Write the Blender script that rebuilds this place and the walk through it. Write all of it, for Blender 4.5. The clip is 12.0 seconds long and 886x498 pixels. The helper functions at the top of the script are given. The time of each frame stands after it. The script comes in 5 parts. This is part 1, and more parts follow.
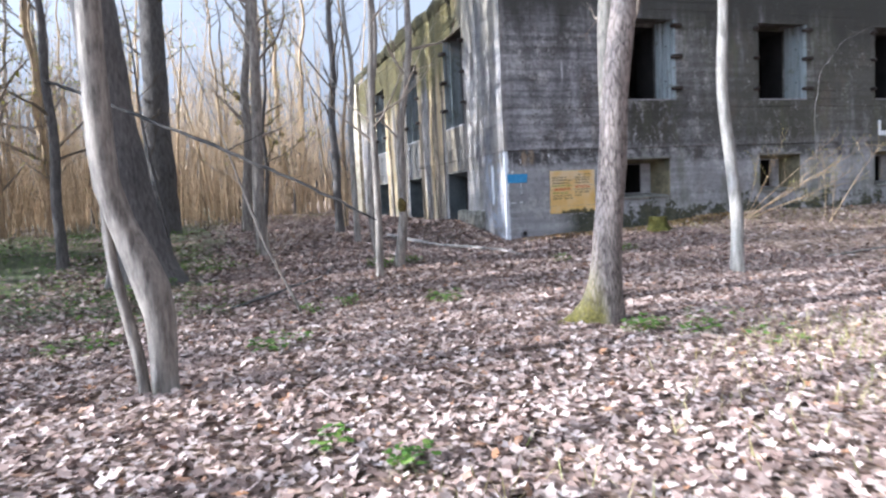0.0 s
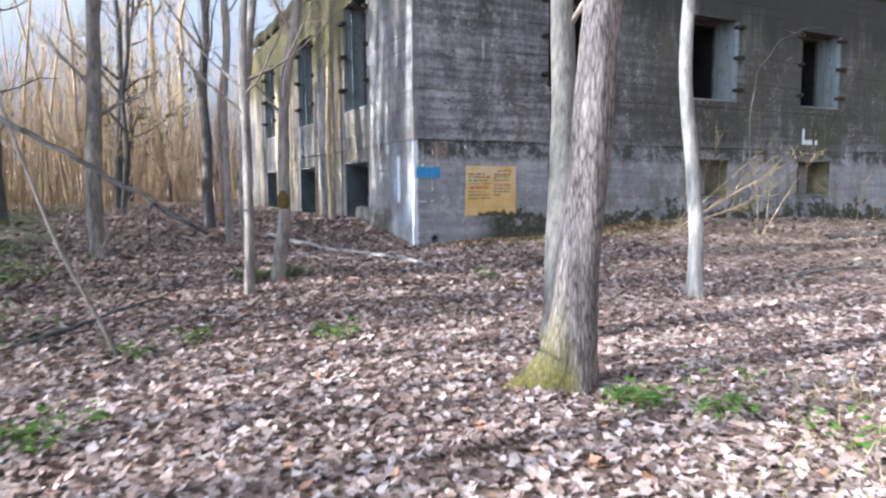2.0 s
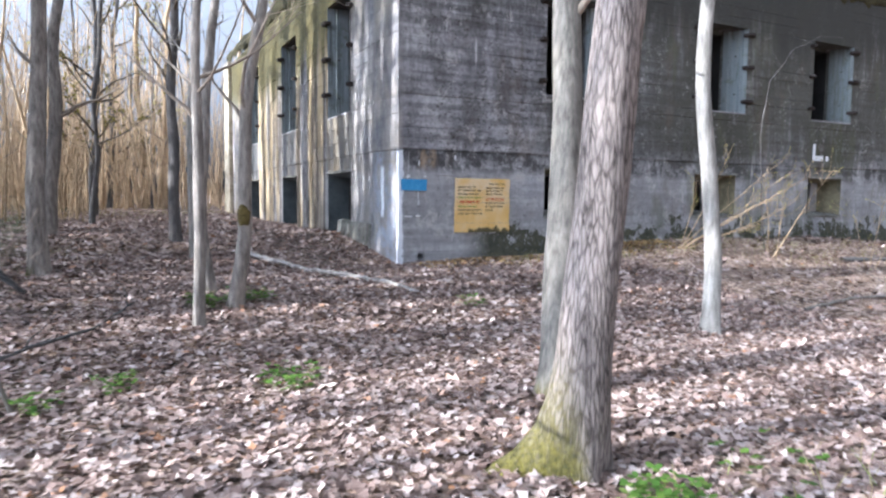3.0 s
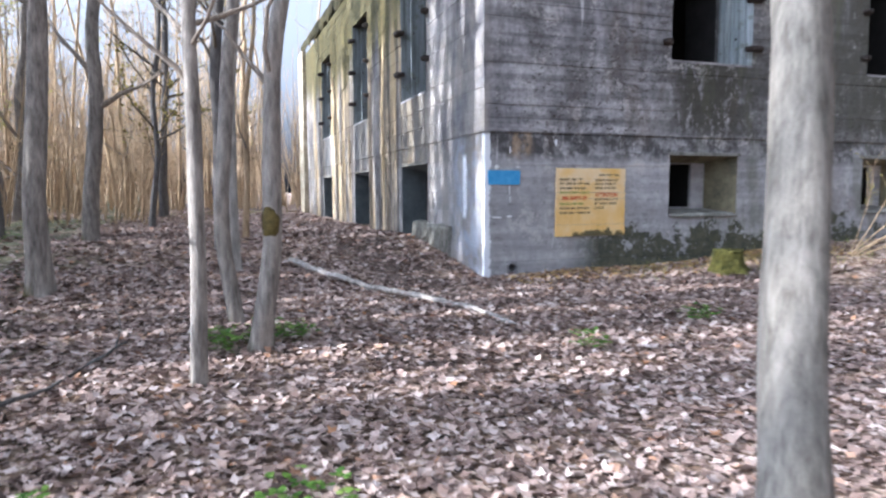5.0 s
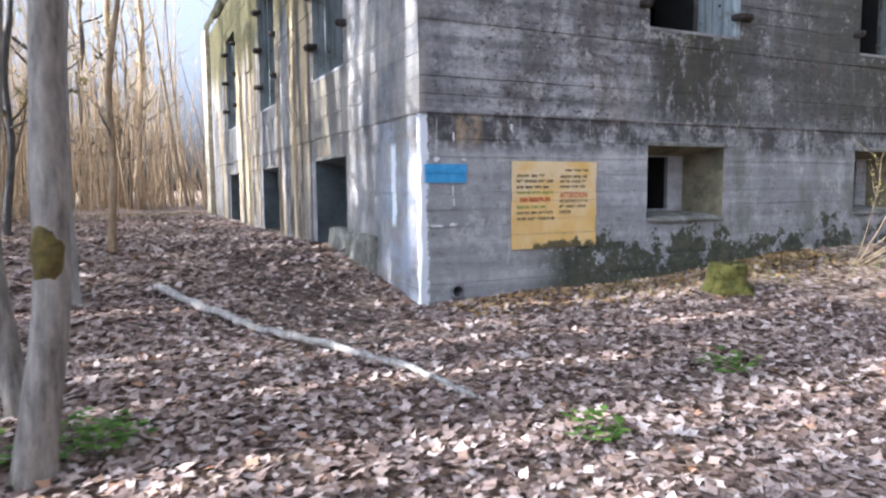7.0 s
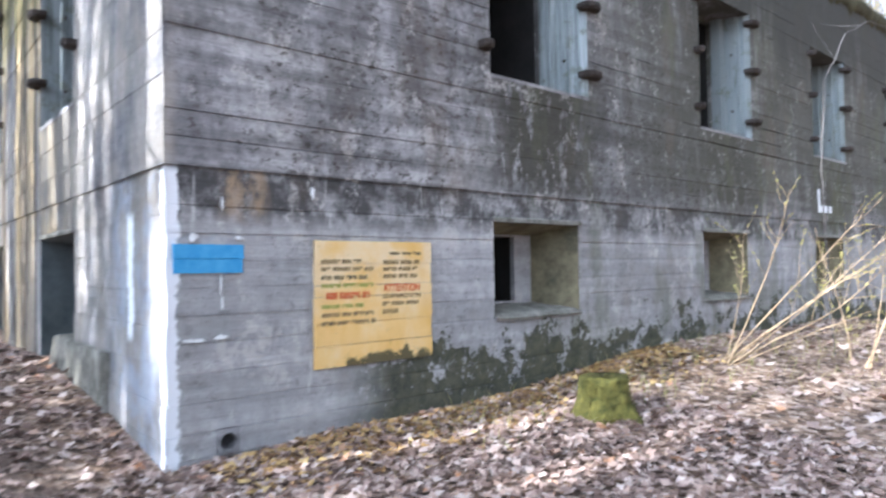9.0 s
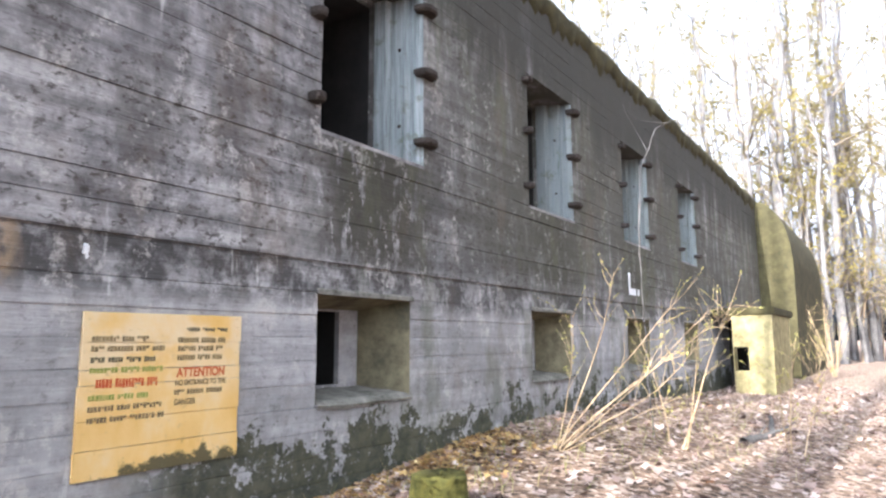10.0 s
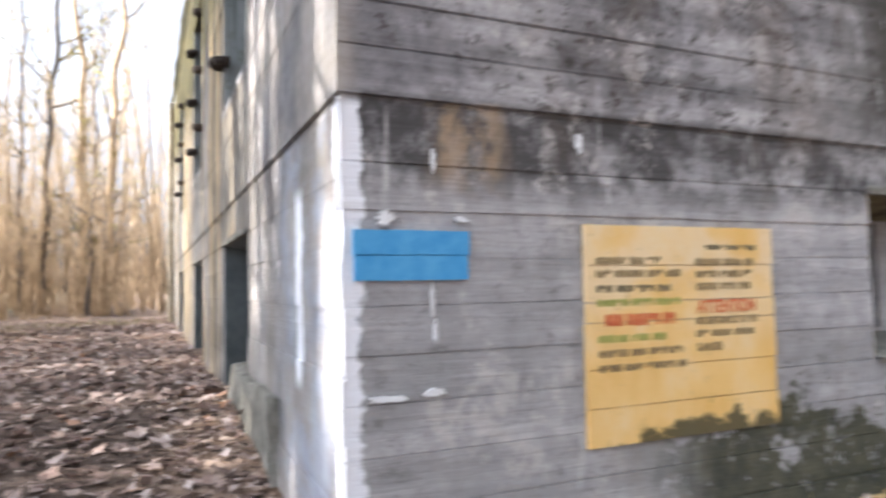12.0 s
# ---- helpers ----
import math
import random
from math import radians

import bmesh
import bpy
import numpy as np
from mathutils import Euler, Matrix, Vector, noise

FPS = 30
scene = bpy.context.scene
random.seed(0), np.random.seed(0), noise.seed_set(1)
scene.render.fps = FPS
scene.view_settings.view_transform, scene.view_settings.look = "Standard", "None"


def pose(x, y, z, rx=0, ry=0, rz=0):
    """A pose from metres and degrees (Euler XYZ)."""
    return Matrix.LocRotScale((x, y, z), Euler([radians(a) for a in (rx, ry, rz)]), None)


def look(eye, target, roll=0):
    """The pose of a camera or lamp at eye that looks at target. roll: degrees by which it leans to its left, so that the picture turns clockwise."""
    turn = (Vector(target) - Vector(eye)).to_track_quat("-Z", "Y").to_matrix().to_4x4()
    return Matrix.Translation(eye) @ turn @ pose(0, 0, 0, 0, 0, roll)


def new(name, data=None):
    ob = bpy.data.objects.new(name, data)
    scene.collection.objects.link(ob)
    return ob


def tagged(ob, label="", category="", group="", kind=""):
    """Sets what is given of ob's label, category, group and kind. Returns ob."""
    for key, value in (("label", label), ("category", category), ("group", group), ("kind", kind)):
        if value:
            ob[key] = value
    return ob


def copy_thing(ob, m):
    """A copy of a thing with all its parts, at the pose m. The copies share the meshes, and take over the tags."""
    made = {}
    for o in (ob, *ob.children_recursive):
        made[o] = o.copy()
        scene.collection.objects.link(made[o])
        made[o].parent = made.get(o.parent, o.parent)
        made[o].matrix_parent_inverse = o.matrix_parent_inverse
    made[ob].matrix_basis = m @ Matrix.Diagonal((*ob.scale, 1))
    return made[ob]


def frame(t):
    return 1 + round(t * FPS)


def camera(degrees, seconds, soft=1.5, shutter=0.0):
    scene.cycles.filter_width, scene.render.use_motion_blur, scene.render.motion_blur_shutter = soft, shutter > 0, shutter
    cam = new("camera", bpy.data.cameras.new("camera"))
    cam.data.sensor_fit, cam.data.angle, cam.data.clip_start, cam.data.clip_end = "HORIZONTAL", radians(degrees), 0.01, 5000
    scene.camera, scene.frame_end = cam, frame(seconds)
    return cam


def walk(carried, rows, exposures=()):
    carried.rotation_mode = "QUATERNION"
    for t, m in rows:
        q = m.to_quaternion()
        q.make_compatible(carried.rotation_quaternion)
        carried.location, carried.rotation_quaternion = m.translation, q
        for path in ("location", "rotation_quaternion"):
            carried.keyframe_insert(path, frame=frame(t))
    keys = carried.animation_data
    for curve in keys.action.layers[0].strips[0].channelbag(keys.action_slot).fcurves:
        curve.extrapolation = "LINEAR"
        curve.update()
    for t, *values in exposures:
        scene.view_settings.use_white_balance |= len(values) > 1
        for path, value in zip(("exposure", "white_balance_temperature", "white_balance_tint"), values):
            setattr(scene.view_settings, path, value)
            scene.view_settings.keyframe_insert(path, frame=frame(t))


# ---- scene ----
cam = camera(67.1, 12.0, soft=2.3, shutter=0.4)
PATH = [
    (0, (1.736, 0.39, 1.482), (2.321, 2.297, 1.327), -2.7),
    (0.5, (1.874, 1.012, 1.518), (2.434, 2.925, 1.349), -0.3),
    (1, (2.03, 1.537, 1.533), (2.739, 3.392, 1.298), -1.9),
    (1.5, (2.289, 2.119, 1.529), (3.044, 3.953, 1.271), -0.8),
    (2, (2.487, 2.728, 1.52), (3.36, 4.518, 1.339), -0.3),
    (2.5, (2.752, 3.213, 1.559), (3.671, 4.983, 1.414), -1.7),
    (3, (3.075, 3.649, 1.607), (3.967, 5.433, 1.453), 0.6),
    (3.2, (3.189, 3.836, 1.591), (4.087, 5.621, 1.498), 1.2),
    (4.8, (3.936, 5.631, 1.582), (4.611, 7.506, 1.416), 1.0),
    (5, (3.978, 5.859, 1.609), (4.636, 7.74, 1.442), -0.2),
    (5.5, (4.156, 6.464, 1.613), (4.635, 8.4, 1.464), -0.1),
    (6, (4.302, 6.97, 1.623), (4.935, 8.866, 1.555), -0.5),
    (6.5, (4.523, 7.584, 1.604), (5.332, 9.41, 1.497), -2.3),
    (6.7, (4.616, 7.769, 1.625), (5.449, 9.579, 1.453), -1.2),
    (8.3, (5.626, 9.138, 1.714), (6.586, 10.884, 1.544), 1.0),
    (8.5, (5.745, 9.427, 1.741), (6.821, 11.112, 1.675), 1.2),
    (9, (6.086, 9.861, 1.739), (7.391, 11.376, 1.794), -0.8),
    (9.5, (6.344, 10.139, 1.768), (7.817, 11.475, 1.983), 0.2),
    (10, (6.561, 10.386, 1.776), (8.206, 11.491, 2.049), -0.2),
    (10.5, (6.729, 10.711, 1.767), (8.393, 11.791, 2.023), -1.5),
    (11, (6.915, 11.032, 1.689), (8.404, 12.343, 1.939), -2.1),
    (11.5, (6.991, 11.464, 1.697), (8.174, 13.067, 1.879), 0.5),
    (12, (6.897, 11.906, 1.694), (7.705, 13.732, 1.807), -1.1),
]
walk(cam, [(t, look(eye, target, roll)) for t, eye, target, roll in PATH], [(0, 1.46, 5050, 11), (1, 1.42, 5050, 11), (3, 1.58, 5050, 11), (5, 1.68, 5050, 12), (5.5, 1.78, 5050, 12), (6.5, 1.72, 5100, 12), (8.5, 1.95, 4950, 9), (9.5, 2.3, 5250, 10), (10.2, 2.3, 5450, 12), (11, 1.87, 4900, 15), (11.5, 2.05, 5350, 12), (12, 2.05, 5650, 12)])

# ---- light ----
SUN_DIR = Vector((-1.0, 0.035, math.tan(radians(25)))).normalized()
sun = new("sun", bpy.data.lights.new("sun", "SUN"))
sun.data.energy, sun.data.angle, sun.data.color = 5.0, radians(0.6), (1.0, 0.88, 0.72)
sun.matrix_world = look(SUN_DIR * 60, (0, 0, 0))
world = bpy.data.worlds.new("world")
scene.world = world
world.use_nodes = True
wn = world.node_tree
sky = wn.nodes.new("ShaderNodeTexSky")
sky.sky_type, sky.sun_disc = "NISHITA", False
sky.sun_elevation, sky.sun_rotation = radians(25), math.atan2(SUN_DIR.x, SUN_DIR.y)
sky.air_density, sky.dust_density, sky.ozone_density = 0.8, 8.0, 1.0
haze = wn.nodes.new("ShaderNodeHueSaturation")    # thin bright haze takes the blue out of the sky
haze.inputs["Saturation"].default_value, haze.inputs["Value"].default_value = 0.0, 1.65
wn.links.new(sky.outputs[0], haze.inputs["Color"])
wn.links.new(haze.outputs[0], wn.nodes["Background"].inputs[0])
wn.nodes["Background"].inputs[1].default_value = 0.085


# ---- materials ----
class Mat:
    """A node material with short ways to add nodes."""

    def __init__(self, name, rough=0.85):
        self.m = bpy.data.materials.new(name)
        self.m.use_nodes = True
        self.t = self.m.node_tree
        self.b = self.t.nodes["Principled BSDF"]
        self.b.inputs["Roughness"].default_value = rough
        self.b.inputs["Specular IOR Level"].default_value = 0.25

    def put(self, socket, value):
        if isinstance(value, bpy.types.NodeSocket):
            self.t.links.new(value, socket)
        else:
            socket.default_value = value

    def pos(self, scale=(1, 1, 1), obj=False):
        if obj:
            src = self.t.nodes.new("ShaderNodeTexCoord").outputs["Object"]
        else:
            src = self.t.nodes.new("ShaderNodeNewGeometry").outputs["Position"]
        mp = self.t.nodes.new("ShaderNodeMapping")
        self.t.links.new(src, mp.inputs[0])
        mp.inputs["Scale"].default_value = scale
        return mp.outputs[0]

    def noise(self, vec, scale, detail=4, rough=0.6):
        n = self.t.nodes.new("ShaderNodeTexNoise")
        self.t.links.new(vec, n.inputs["Vector"])
        n.inputs["Scale"].default_value, n.inputs["Detail"].default_value, n.inputs["Roughness"].default_value = scale, detail, rough
        return n.outputs[0]

    def ramp(self, fac, stops):
        r = self.t.nodes.new("ShaderNodeValToRGB")
        self.t.links.new(fac, r.inputs[0])
        e = r.color_ramp.elements
        while len(e) < len(stops):
            e.new(0.5)
        for el, (p, c) in zip(e, stops):
            el.position = p
            el.color = (c, c, c, 1) if isinstance(c, (int, float)) else (*c, 1)
        return r.outputs[0]

    def mix(self, fac, a, b, mode="MIX"):
        n = self.t.nodes.new("ShaderNodeMix")
        n.data_type, n.blend_type = "RGBA", mode
        self.put(n.inputs[0], fac)
        for s, v in ((n.inputs[6], a), (n.inputs[7], b)):
            self.put(s, (*v, 1) if isinstance(v, tuple) else v)
        return n.outputs[2]

    def math(self, op, a, b=0.0, c=0.0):
        n = self.t.nodes.new("ShaderNodeMath")
        n.operation = op
        self.put(n.inputs[0], a)
        self.put(n.inputs[1], b)
        self.put(n.inputs[2], c)
        return n.outputs[0]

    def step(self, v, lo, hi):
        n = self.t.nodes.new("ShaderNodeMapRange")
        n.interpolation_type = "SMOOTHSTEP"
        self.put(n.inputs[0], v)
        n.inputs[1].default_value, n.inputs[2].default_value = lo, hi
        return n.outputs[0]

    def xyz(self):
        g = self.t.nodes.new("ShaderNodeNewGeometry")
        s = self.t.nodes.new("ShaderNodeSeparateXYZ")
        self.t.links.new(g.outputs["Position"], s.inputs[0])
        return s.outputs

    def island(self):
        return self.t.nodes.new("ShaderNodeNewGeometry").outputs["Random Per Island"]

    def done(self, color, bump=None, strength=0.4, dist=0.01):
        self.put(self.b.inputs["Base Color"], (*color, 1) if isinstance(color, tuple) else color)
        if bump is not None:
            n = self.t.nodes.new("ShaderNodeBump")
            n.inputs["Strength"].default_value, n.inputs["Distance"].default_value = strength, dist
            self.t.links.new(bump, n.inputs["Height"])
            self.t.links.new(n.outputs[0], self.b.inputs["Normal"])
        return self.m


CX, CY = 7.55, 14.35            # the corner of the bunker
JOINT = 2.447                   # the casting joint round the walls
LOWER = [10.6, 14.57, 18.4, 22.3]
LEFT_OPEN = [16.9, 21.35, 26.3]


def concrete(name, painted=False, stained=True):
    k = Mat(name, 0.9)
    p = k.pos()
    big = k.noise(p, 0.55, 5, 0.62)
    fine = k.noise(p, 9, 6, 0.7)
    streak = k.noise(k.pos((1.3, 1.3, 0.2)), 1.5, 6, 0.7)
    board = k.noise(k.pos((0.35, 0.35, 7.0)), 1.3, 3, 0.5)
    col = k.ramp(big, [(0.32, (0.14, 0.135, 0.14)), (0.5, (0.265, 0.254, 0.256)), (0.68, (0.38, 0.365, 0.355))])
    col = k.mix(0.55, col, k.ramp(fine, [(0.32, 0.12), (0.66, 0.75)]), "OVERLAY")
    col = k.mix(0.6, col, k.ramp(board, [(0.36, 0.2), (0.64, 0.74)]), "OVERLAY")
    isl = k.island()
    col = k.mix(0.25, col, k.ramp(isl, [(0.0, 0.3), (1.0, 0.68)]), "OVERLAY")
    x, y, z = k.xyz()
    if stained:
        # the lower pour is a paler mix
        pale = k.math("SUBTRACT", 1.0, k.step(z, JOINT - 0.3, JOINT))
        col = k.mix(k.math("MULTIPLY", pale, 0.45), col, (0.45, 0.44, 0.435))
        calm = k.math("MULTIPLY_ADD", pale, -0.6, 1.0)
        dark = k.ramp(streak, [(0.44, 0.0), (0.58, 1.0)])
        high = k.step(z, 1.6, 4.6)
        amount = k.math("MULTIPLY_ADD", high, 0.36, 0.14)
        col = k.mix(k.math("MULTIPLY", dark, amount), col, (0.055, 0.05, 0.047))
        # grime washed over the top of the lower pour
        band = k.math("MULTIPLY", k.step(z, 1.98, 2.2), k.step(k.math("ADD", k.noise(k.pos((1.0, 1.0, 0.5)), 1.9, 5, 0.7), k.math("MULTIPLY", k.math("SUBTRACT", 1.0, k.step(x, 10.2, 10.7)), 0.1)), 0.38, 0.52))
        band = k.math("MULTIPLY", band, k.math("SUBTRACT", 1.0, k.step(z, JOINT - 0.02, JOINT + 0.03)))
        band = k.math("MULTIPLY", band, k.step(k.noise(p, 4.0, 6, 0.72), 0.36, 0.56))
        col = k.mix(k.math("MULTIPLY", band, 0.9), col, (0.05, 0.047, 0.045))
        # a rust-tan wash under the joint
        tan = k.math("MULTIPLY", k.math("SUBTRACT", 1.0, k.step(k.math("ABSOLUTE", k.math("SUBTRACT", x, 8.1)), 0.1, 0.24)), k.math("MULTIPLY", k.step(z, 2.0, 2.25), k.math("SUBTRACT", 1.0, k.step(z, JOINT - 0.02, JOINT + 0.02))))
        col = k.mix(k.math("MULTIPLY", tan, k.math("MULTIPLY", k.step(k.noise(k.pos((1.5, 1.5, 0.8)), 4, 5, 0.7), 0.38, 0.6), 0.7)), col, (0.40, 0.29, 0.18))
        # white lime runs
        lime = k.noise(k.pos((5, 5, 0.7)), 1.5, 3, 0.6)
        col = k.mix(k.math("MULTIPLY", k.step(lime, 0.66, 0.74), 0.6), col, (0.62, 0.6, 0.58))
        # runs of dirt and moss below each upper opening and the heads of the lower ones
        for u, axis in [(q, x) for q in LOWER] + [(q, y) for q in LEFT_OPEN]:
            d = k.math("ABSOLUTE", k.math("SUBTRACT", axis, u + 0.75))
            side = k.math("SUBTRACT", 1.0, k.step(d, 0.35, 1.25))
            v = k.math("MULTIPLY", k.step(z, 2.25, 2.7), k.math("SUBTRACT", 1.0, k.step(z, 3.56, 3.62)))
            sp = k.step(k.noise(k.pos((3.0, 3.0, 1.1)), 2.4, 6, 0.75), 0.40, 0.47)
            f = k.math("MULTIPLY", k.math("MULTIPLY", side, v), sp)
            col = k.mix(k.math("MULTIPLY", f, 0.92), col, (0.042, 0.038, 0.027))
        # blotches of black algae and pale scaled patches over the whole face
        blot = k.noise(k.pos((1.0, 1.0, 0.7)), 1.1, 7, 0.74)
        col = k.mix(k.math("MULTIPLY", k.step(blot, 0.51, 0.62), k.math("MULTIPLY", calm, 0.55)), col, (0.06, 0.055, 0.05))
        scale2 = k.noise(k.pos((1.3, 1.3, 1.0)), 2.1, 7, 0.78)
        col = k.mix(k.math("MULTIPLY", k.step(scale2, 0.56, 0.62), 0.55), col, (0.50, 0.47, 0.44))
        east = k.math("MULTIPLY", k.step(x, 10.0, 14.5), k.math("MULTIPLY", k.step(z, 1.9, 3.0), k.step(streak, 0.28, 0.5)))
        col = k.mix(k.math("MULTIPLY", east, 0.85), col, (0.075, 0.072, 0.055))
        # pits and broken dashes along the boards, rust-brown and green tints
        dash = k.noise(k.pos((2.2, 2.2, 15.0)), 2.6, 5, 0.7)
        col = k.mix(k.math("MULTIPLY", k.step(dash, 0.60, 0.66), k.math("MULTIPLY", calm, 0.5)), col, (0.05, 0.045, 0.042))
        pit = k.noise(k.pos((1.0, 1.0, 1.6)), 11, 5, 0.75)
        col = k.mix(k.math("MULTIPLY", k.math("MULTIPLY", k.step(pit, 0.54, 0.62), k.step(blot, 0.40, 0.55)), k.math("MULTIPLY", calm, 0.85)), col, (0.05, 0.043, 0.036))
        col = k.mix(k.math("MULTIPLY", k.math("MULTIPLY", k.step(pit, 0.46, 0.36), k.step(scale2, 0.5, 0.6)), 0.5), col, (0.56, 0.53, 0.50))
        tint = k.noise(k.pos((0.8, 0.8, 0.35)), 1.3, 5, 0.7)
        col = k.mix(k.math("MULTIPLY", k.step(tint, 0.52, 0.66), 0.24), col, (0.17, 0.125, 0.085))
        tint2 = k.noise(k.pos((0.9, 0.9, 0.3)), 1.9, 5, 0.7)
        col = k.mix(k.math("MULTIPLY", k.math("MULTIPLY", k.step(tint2, 0.52, 0.64), k.step(x, 9.0, 13.0)), 0.45), col, (0.10, 0.105, 0.06))
        # black growth that hangs from the roof edge
        top = k.step(k.math("ADD", z, k.math("MULTIPLY", streak, 2.4)), 5.8, 7.0)
        col = k.mix(k.math("MULTIPLY", top, 0.88), col, (0.045, 0.043, 0.036))
        # damp green foot
        m = k.noise(p, 2.6, 7, 0.76)
        foot = k.step(k.math("ADD", k.math("MULTIPLY", z, -1.0), k.math("MULTIPLY", m, 2.9)), 0.48, 0.54)
        away = k.step(x, 8.75, 9.45)
        foot = k.math("MULTIPLY", foot, away)
        green = k.ramp(fine, [(0.35, (0.02, 0.023, 0.011)), (0.6, (0.065, 0.064, 0.03))])
        foot = k.math("MULTIPLY", foot, k.step(k.noise(p, 8.5, 6, 0.75), 0.33, 0.43))
        col = k.mix(k.math("MULTIPLY", foot, 0.9), col, green)
        # the weather side: pale ground, broad black runs, yellow lichen and moss hanging from the roof
        weather = k.math("SUBTRACT", 1.0, k.step(x, CX + 0.0, CX + 0.12))
        away2 = k.step(y, 16.2, 18.0)
        # sunlit warm and shaded blue-grey tones, put into the patch colour
        patchy = k.noise(k.pos((1.0, 1.0, 0.6)), 1.4, 5, 0.65)
        col = k.mix(k.math("MULTIPLY", weather, 0.6), col, k.ramp(patchy, [(0.40, (0.12, 0.118, 0.13)), (0.60, (0.42, 0.375, 0.32))]))
        # lichen yellow, deepened towards the orange of sunlight
        tall = k.noise(k.pos((0.4, 1.0, 0.07)), 1.25, 4, 0.55)
        lich_sun = k.math("MULTIPLY", k.math("MULTIPLY", weather, away2), k.step(tall, 0.44, 0.6))
        col = k.mix(k.math("MULTIPLY", lich_sun, 0.65), col, (0.46, 0.33, 0.14))
        # real streaks, made broad and dark to stand for bands of shade too
        run = k.noise(k.pos((0.4, 1.0, 0.05)), 2.3, 5, 0.62)
        broken = k.math("MULTIPLY_ADD", k.noise(p, 2.4, 5, 0.7), 0.25, -0.125)
        black = k.math("MULTIPLY", k.step(k.math("ADD", run, broken), 0.47, 0.58), k.math("MULTIPLY_ADD", away2, 0.6, 0.3))
        col = k.mix(k.math("MULTIPLY", weather, black), col, (0.06, 0.05, 0.04))
        # shadowed, stained strip painted through each side opening
        for u in LEFT_OPEN:
            d = k.math("ABSOLUTE", k.math("SUBTRACT", y, u + 0.85))
            side = k.math("SUBTRACT", 1.0, k.step(k.math("ADD", d, broken), 0.55, 0.95))
            v = k.math("MULTIPLY", k.step(z, 1.9, 2.4), k.math("SUBTRACT", 1.0, k.step(z, 6.2, 6.4)))
            col = k.mix(k.math("MULTIPLY", k.math("MULTIPLY", weather, side), k.math("MULTIPLY", v, 0.7)), col, (0.10, 0.10, 0.098))
        hang = k.step(k.math("ADD", z, k.math("MULTIPLY_ADD", run, 3.2, k.math("MULTIPLY", tall, 1.6))), 6.7, 7.7)
        hang = k.math("MULTIPLY", k.math("MULTIPLY", hang, weather), k.math("MULTIPLY_ADD", away2, 0.7, 0.2))
        col = k.mix(hang, col, k.ramp(fine, [(0.35, (0.035, 0.032, 0.015)), (0.62, (0.12, 0.10, 0.03))]))
    if painted:
        edge = k.math("MULTIPLY", k.noise(k.pos((1, 1, 0.8)), 7, 4, 0.7), 0.22)
        low = k.math("SUBTRACT", 1.0, k.step(z, JOINT - 0.06, JOINT + 0.02))
        onf = k.math("ADD", k.math("MULTIPLY", k.math("SUBTRACT", x, CX), 1.15), edge)
        onl = k.math("ADD", k.math("MULTIPLY", k.math("SUBTRACT", y, CY), 1.1), edge)
        far = k.math("MAXIMUM", onf, onl)
        white = k.math("MULTIPLY", k.math("SUBTRACT", 1.0, k.step(far, 0.205, 0.23)), low)
        # a second brush line and a bluish wash round the corner
        l2 = k.math("ABSOLUTE", k.math("SUBTRACT", y, 15.12))
        line = k.math("SUBTRACT", 1.0, k.step(k.math("ADD", l2, edge), 0.17, 0.2))
        line = k.math("MULTIPLY", line, k.math("MULTIPLY", k.step(z, 1.2, 1.3), k.math("SUBTRACT", 1.0, k.step(z, 2.1, 2.2))))
        wash = k.math("MULTIPLY", k.math("SUBTRACT", 1.0, k.step(y, 15.2, 15.9)), k.math("SUBTRACT", 1.0, k.step(x, CX + 0.05, CX + 0.1)))
        wash = k.math("MULTIPLY", wash, k.math("MULTIPLY", low, k.step(m, 0.42, 0.6)))
        col = k.mix(k.math("MULTIPLY", wash, 0.45), col, (0.33, 0.40, 0.54))
        # small scraps of white paint on the front
        sc = k.math("MULTIPLY", k.step(k.noise(k.pos((2.2, 2.2, 1.3)), 2.3, 2, 0.5), 0.78, 0.8), k.math("SUBTRACT", 1.0, k.step(x, 8.3, 9.6)))
        col = k.mix(k.math("MAXIMUM", white, k.math("MAXIMUM", line, k.math("MULTIPLY", sc, low))), col, (0.78, 0.79, 0.82))
    h = k.math("ADD", k.math("MULTIPLY", fine, 0.5), k.math("MULTIPLY", k.noise(k.pos((0.6, 0.6, 9)), 6, 4, 0.6), 0.6))
    return k.done(col, h, 0.75, 0.014)


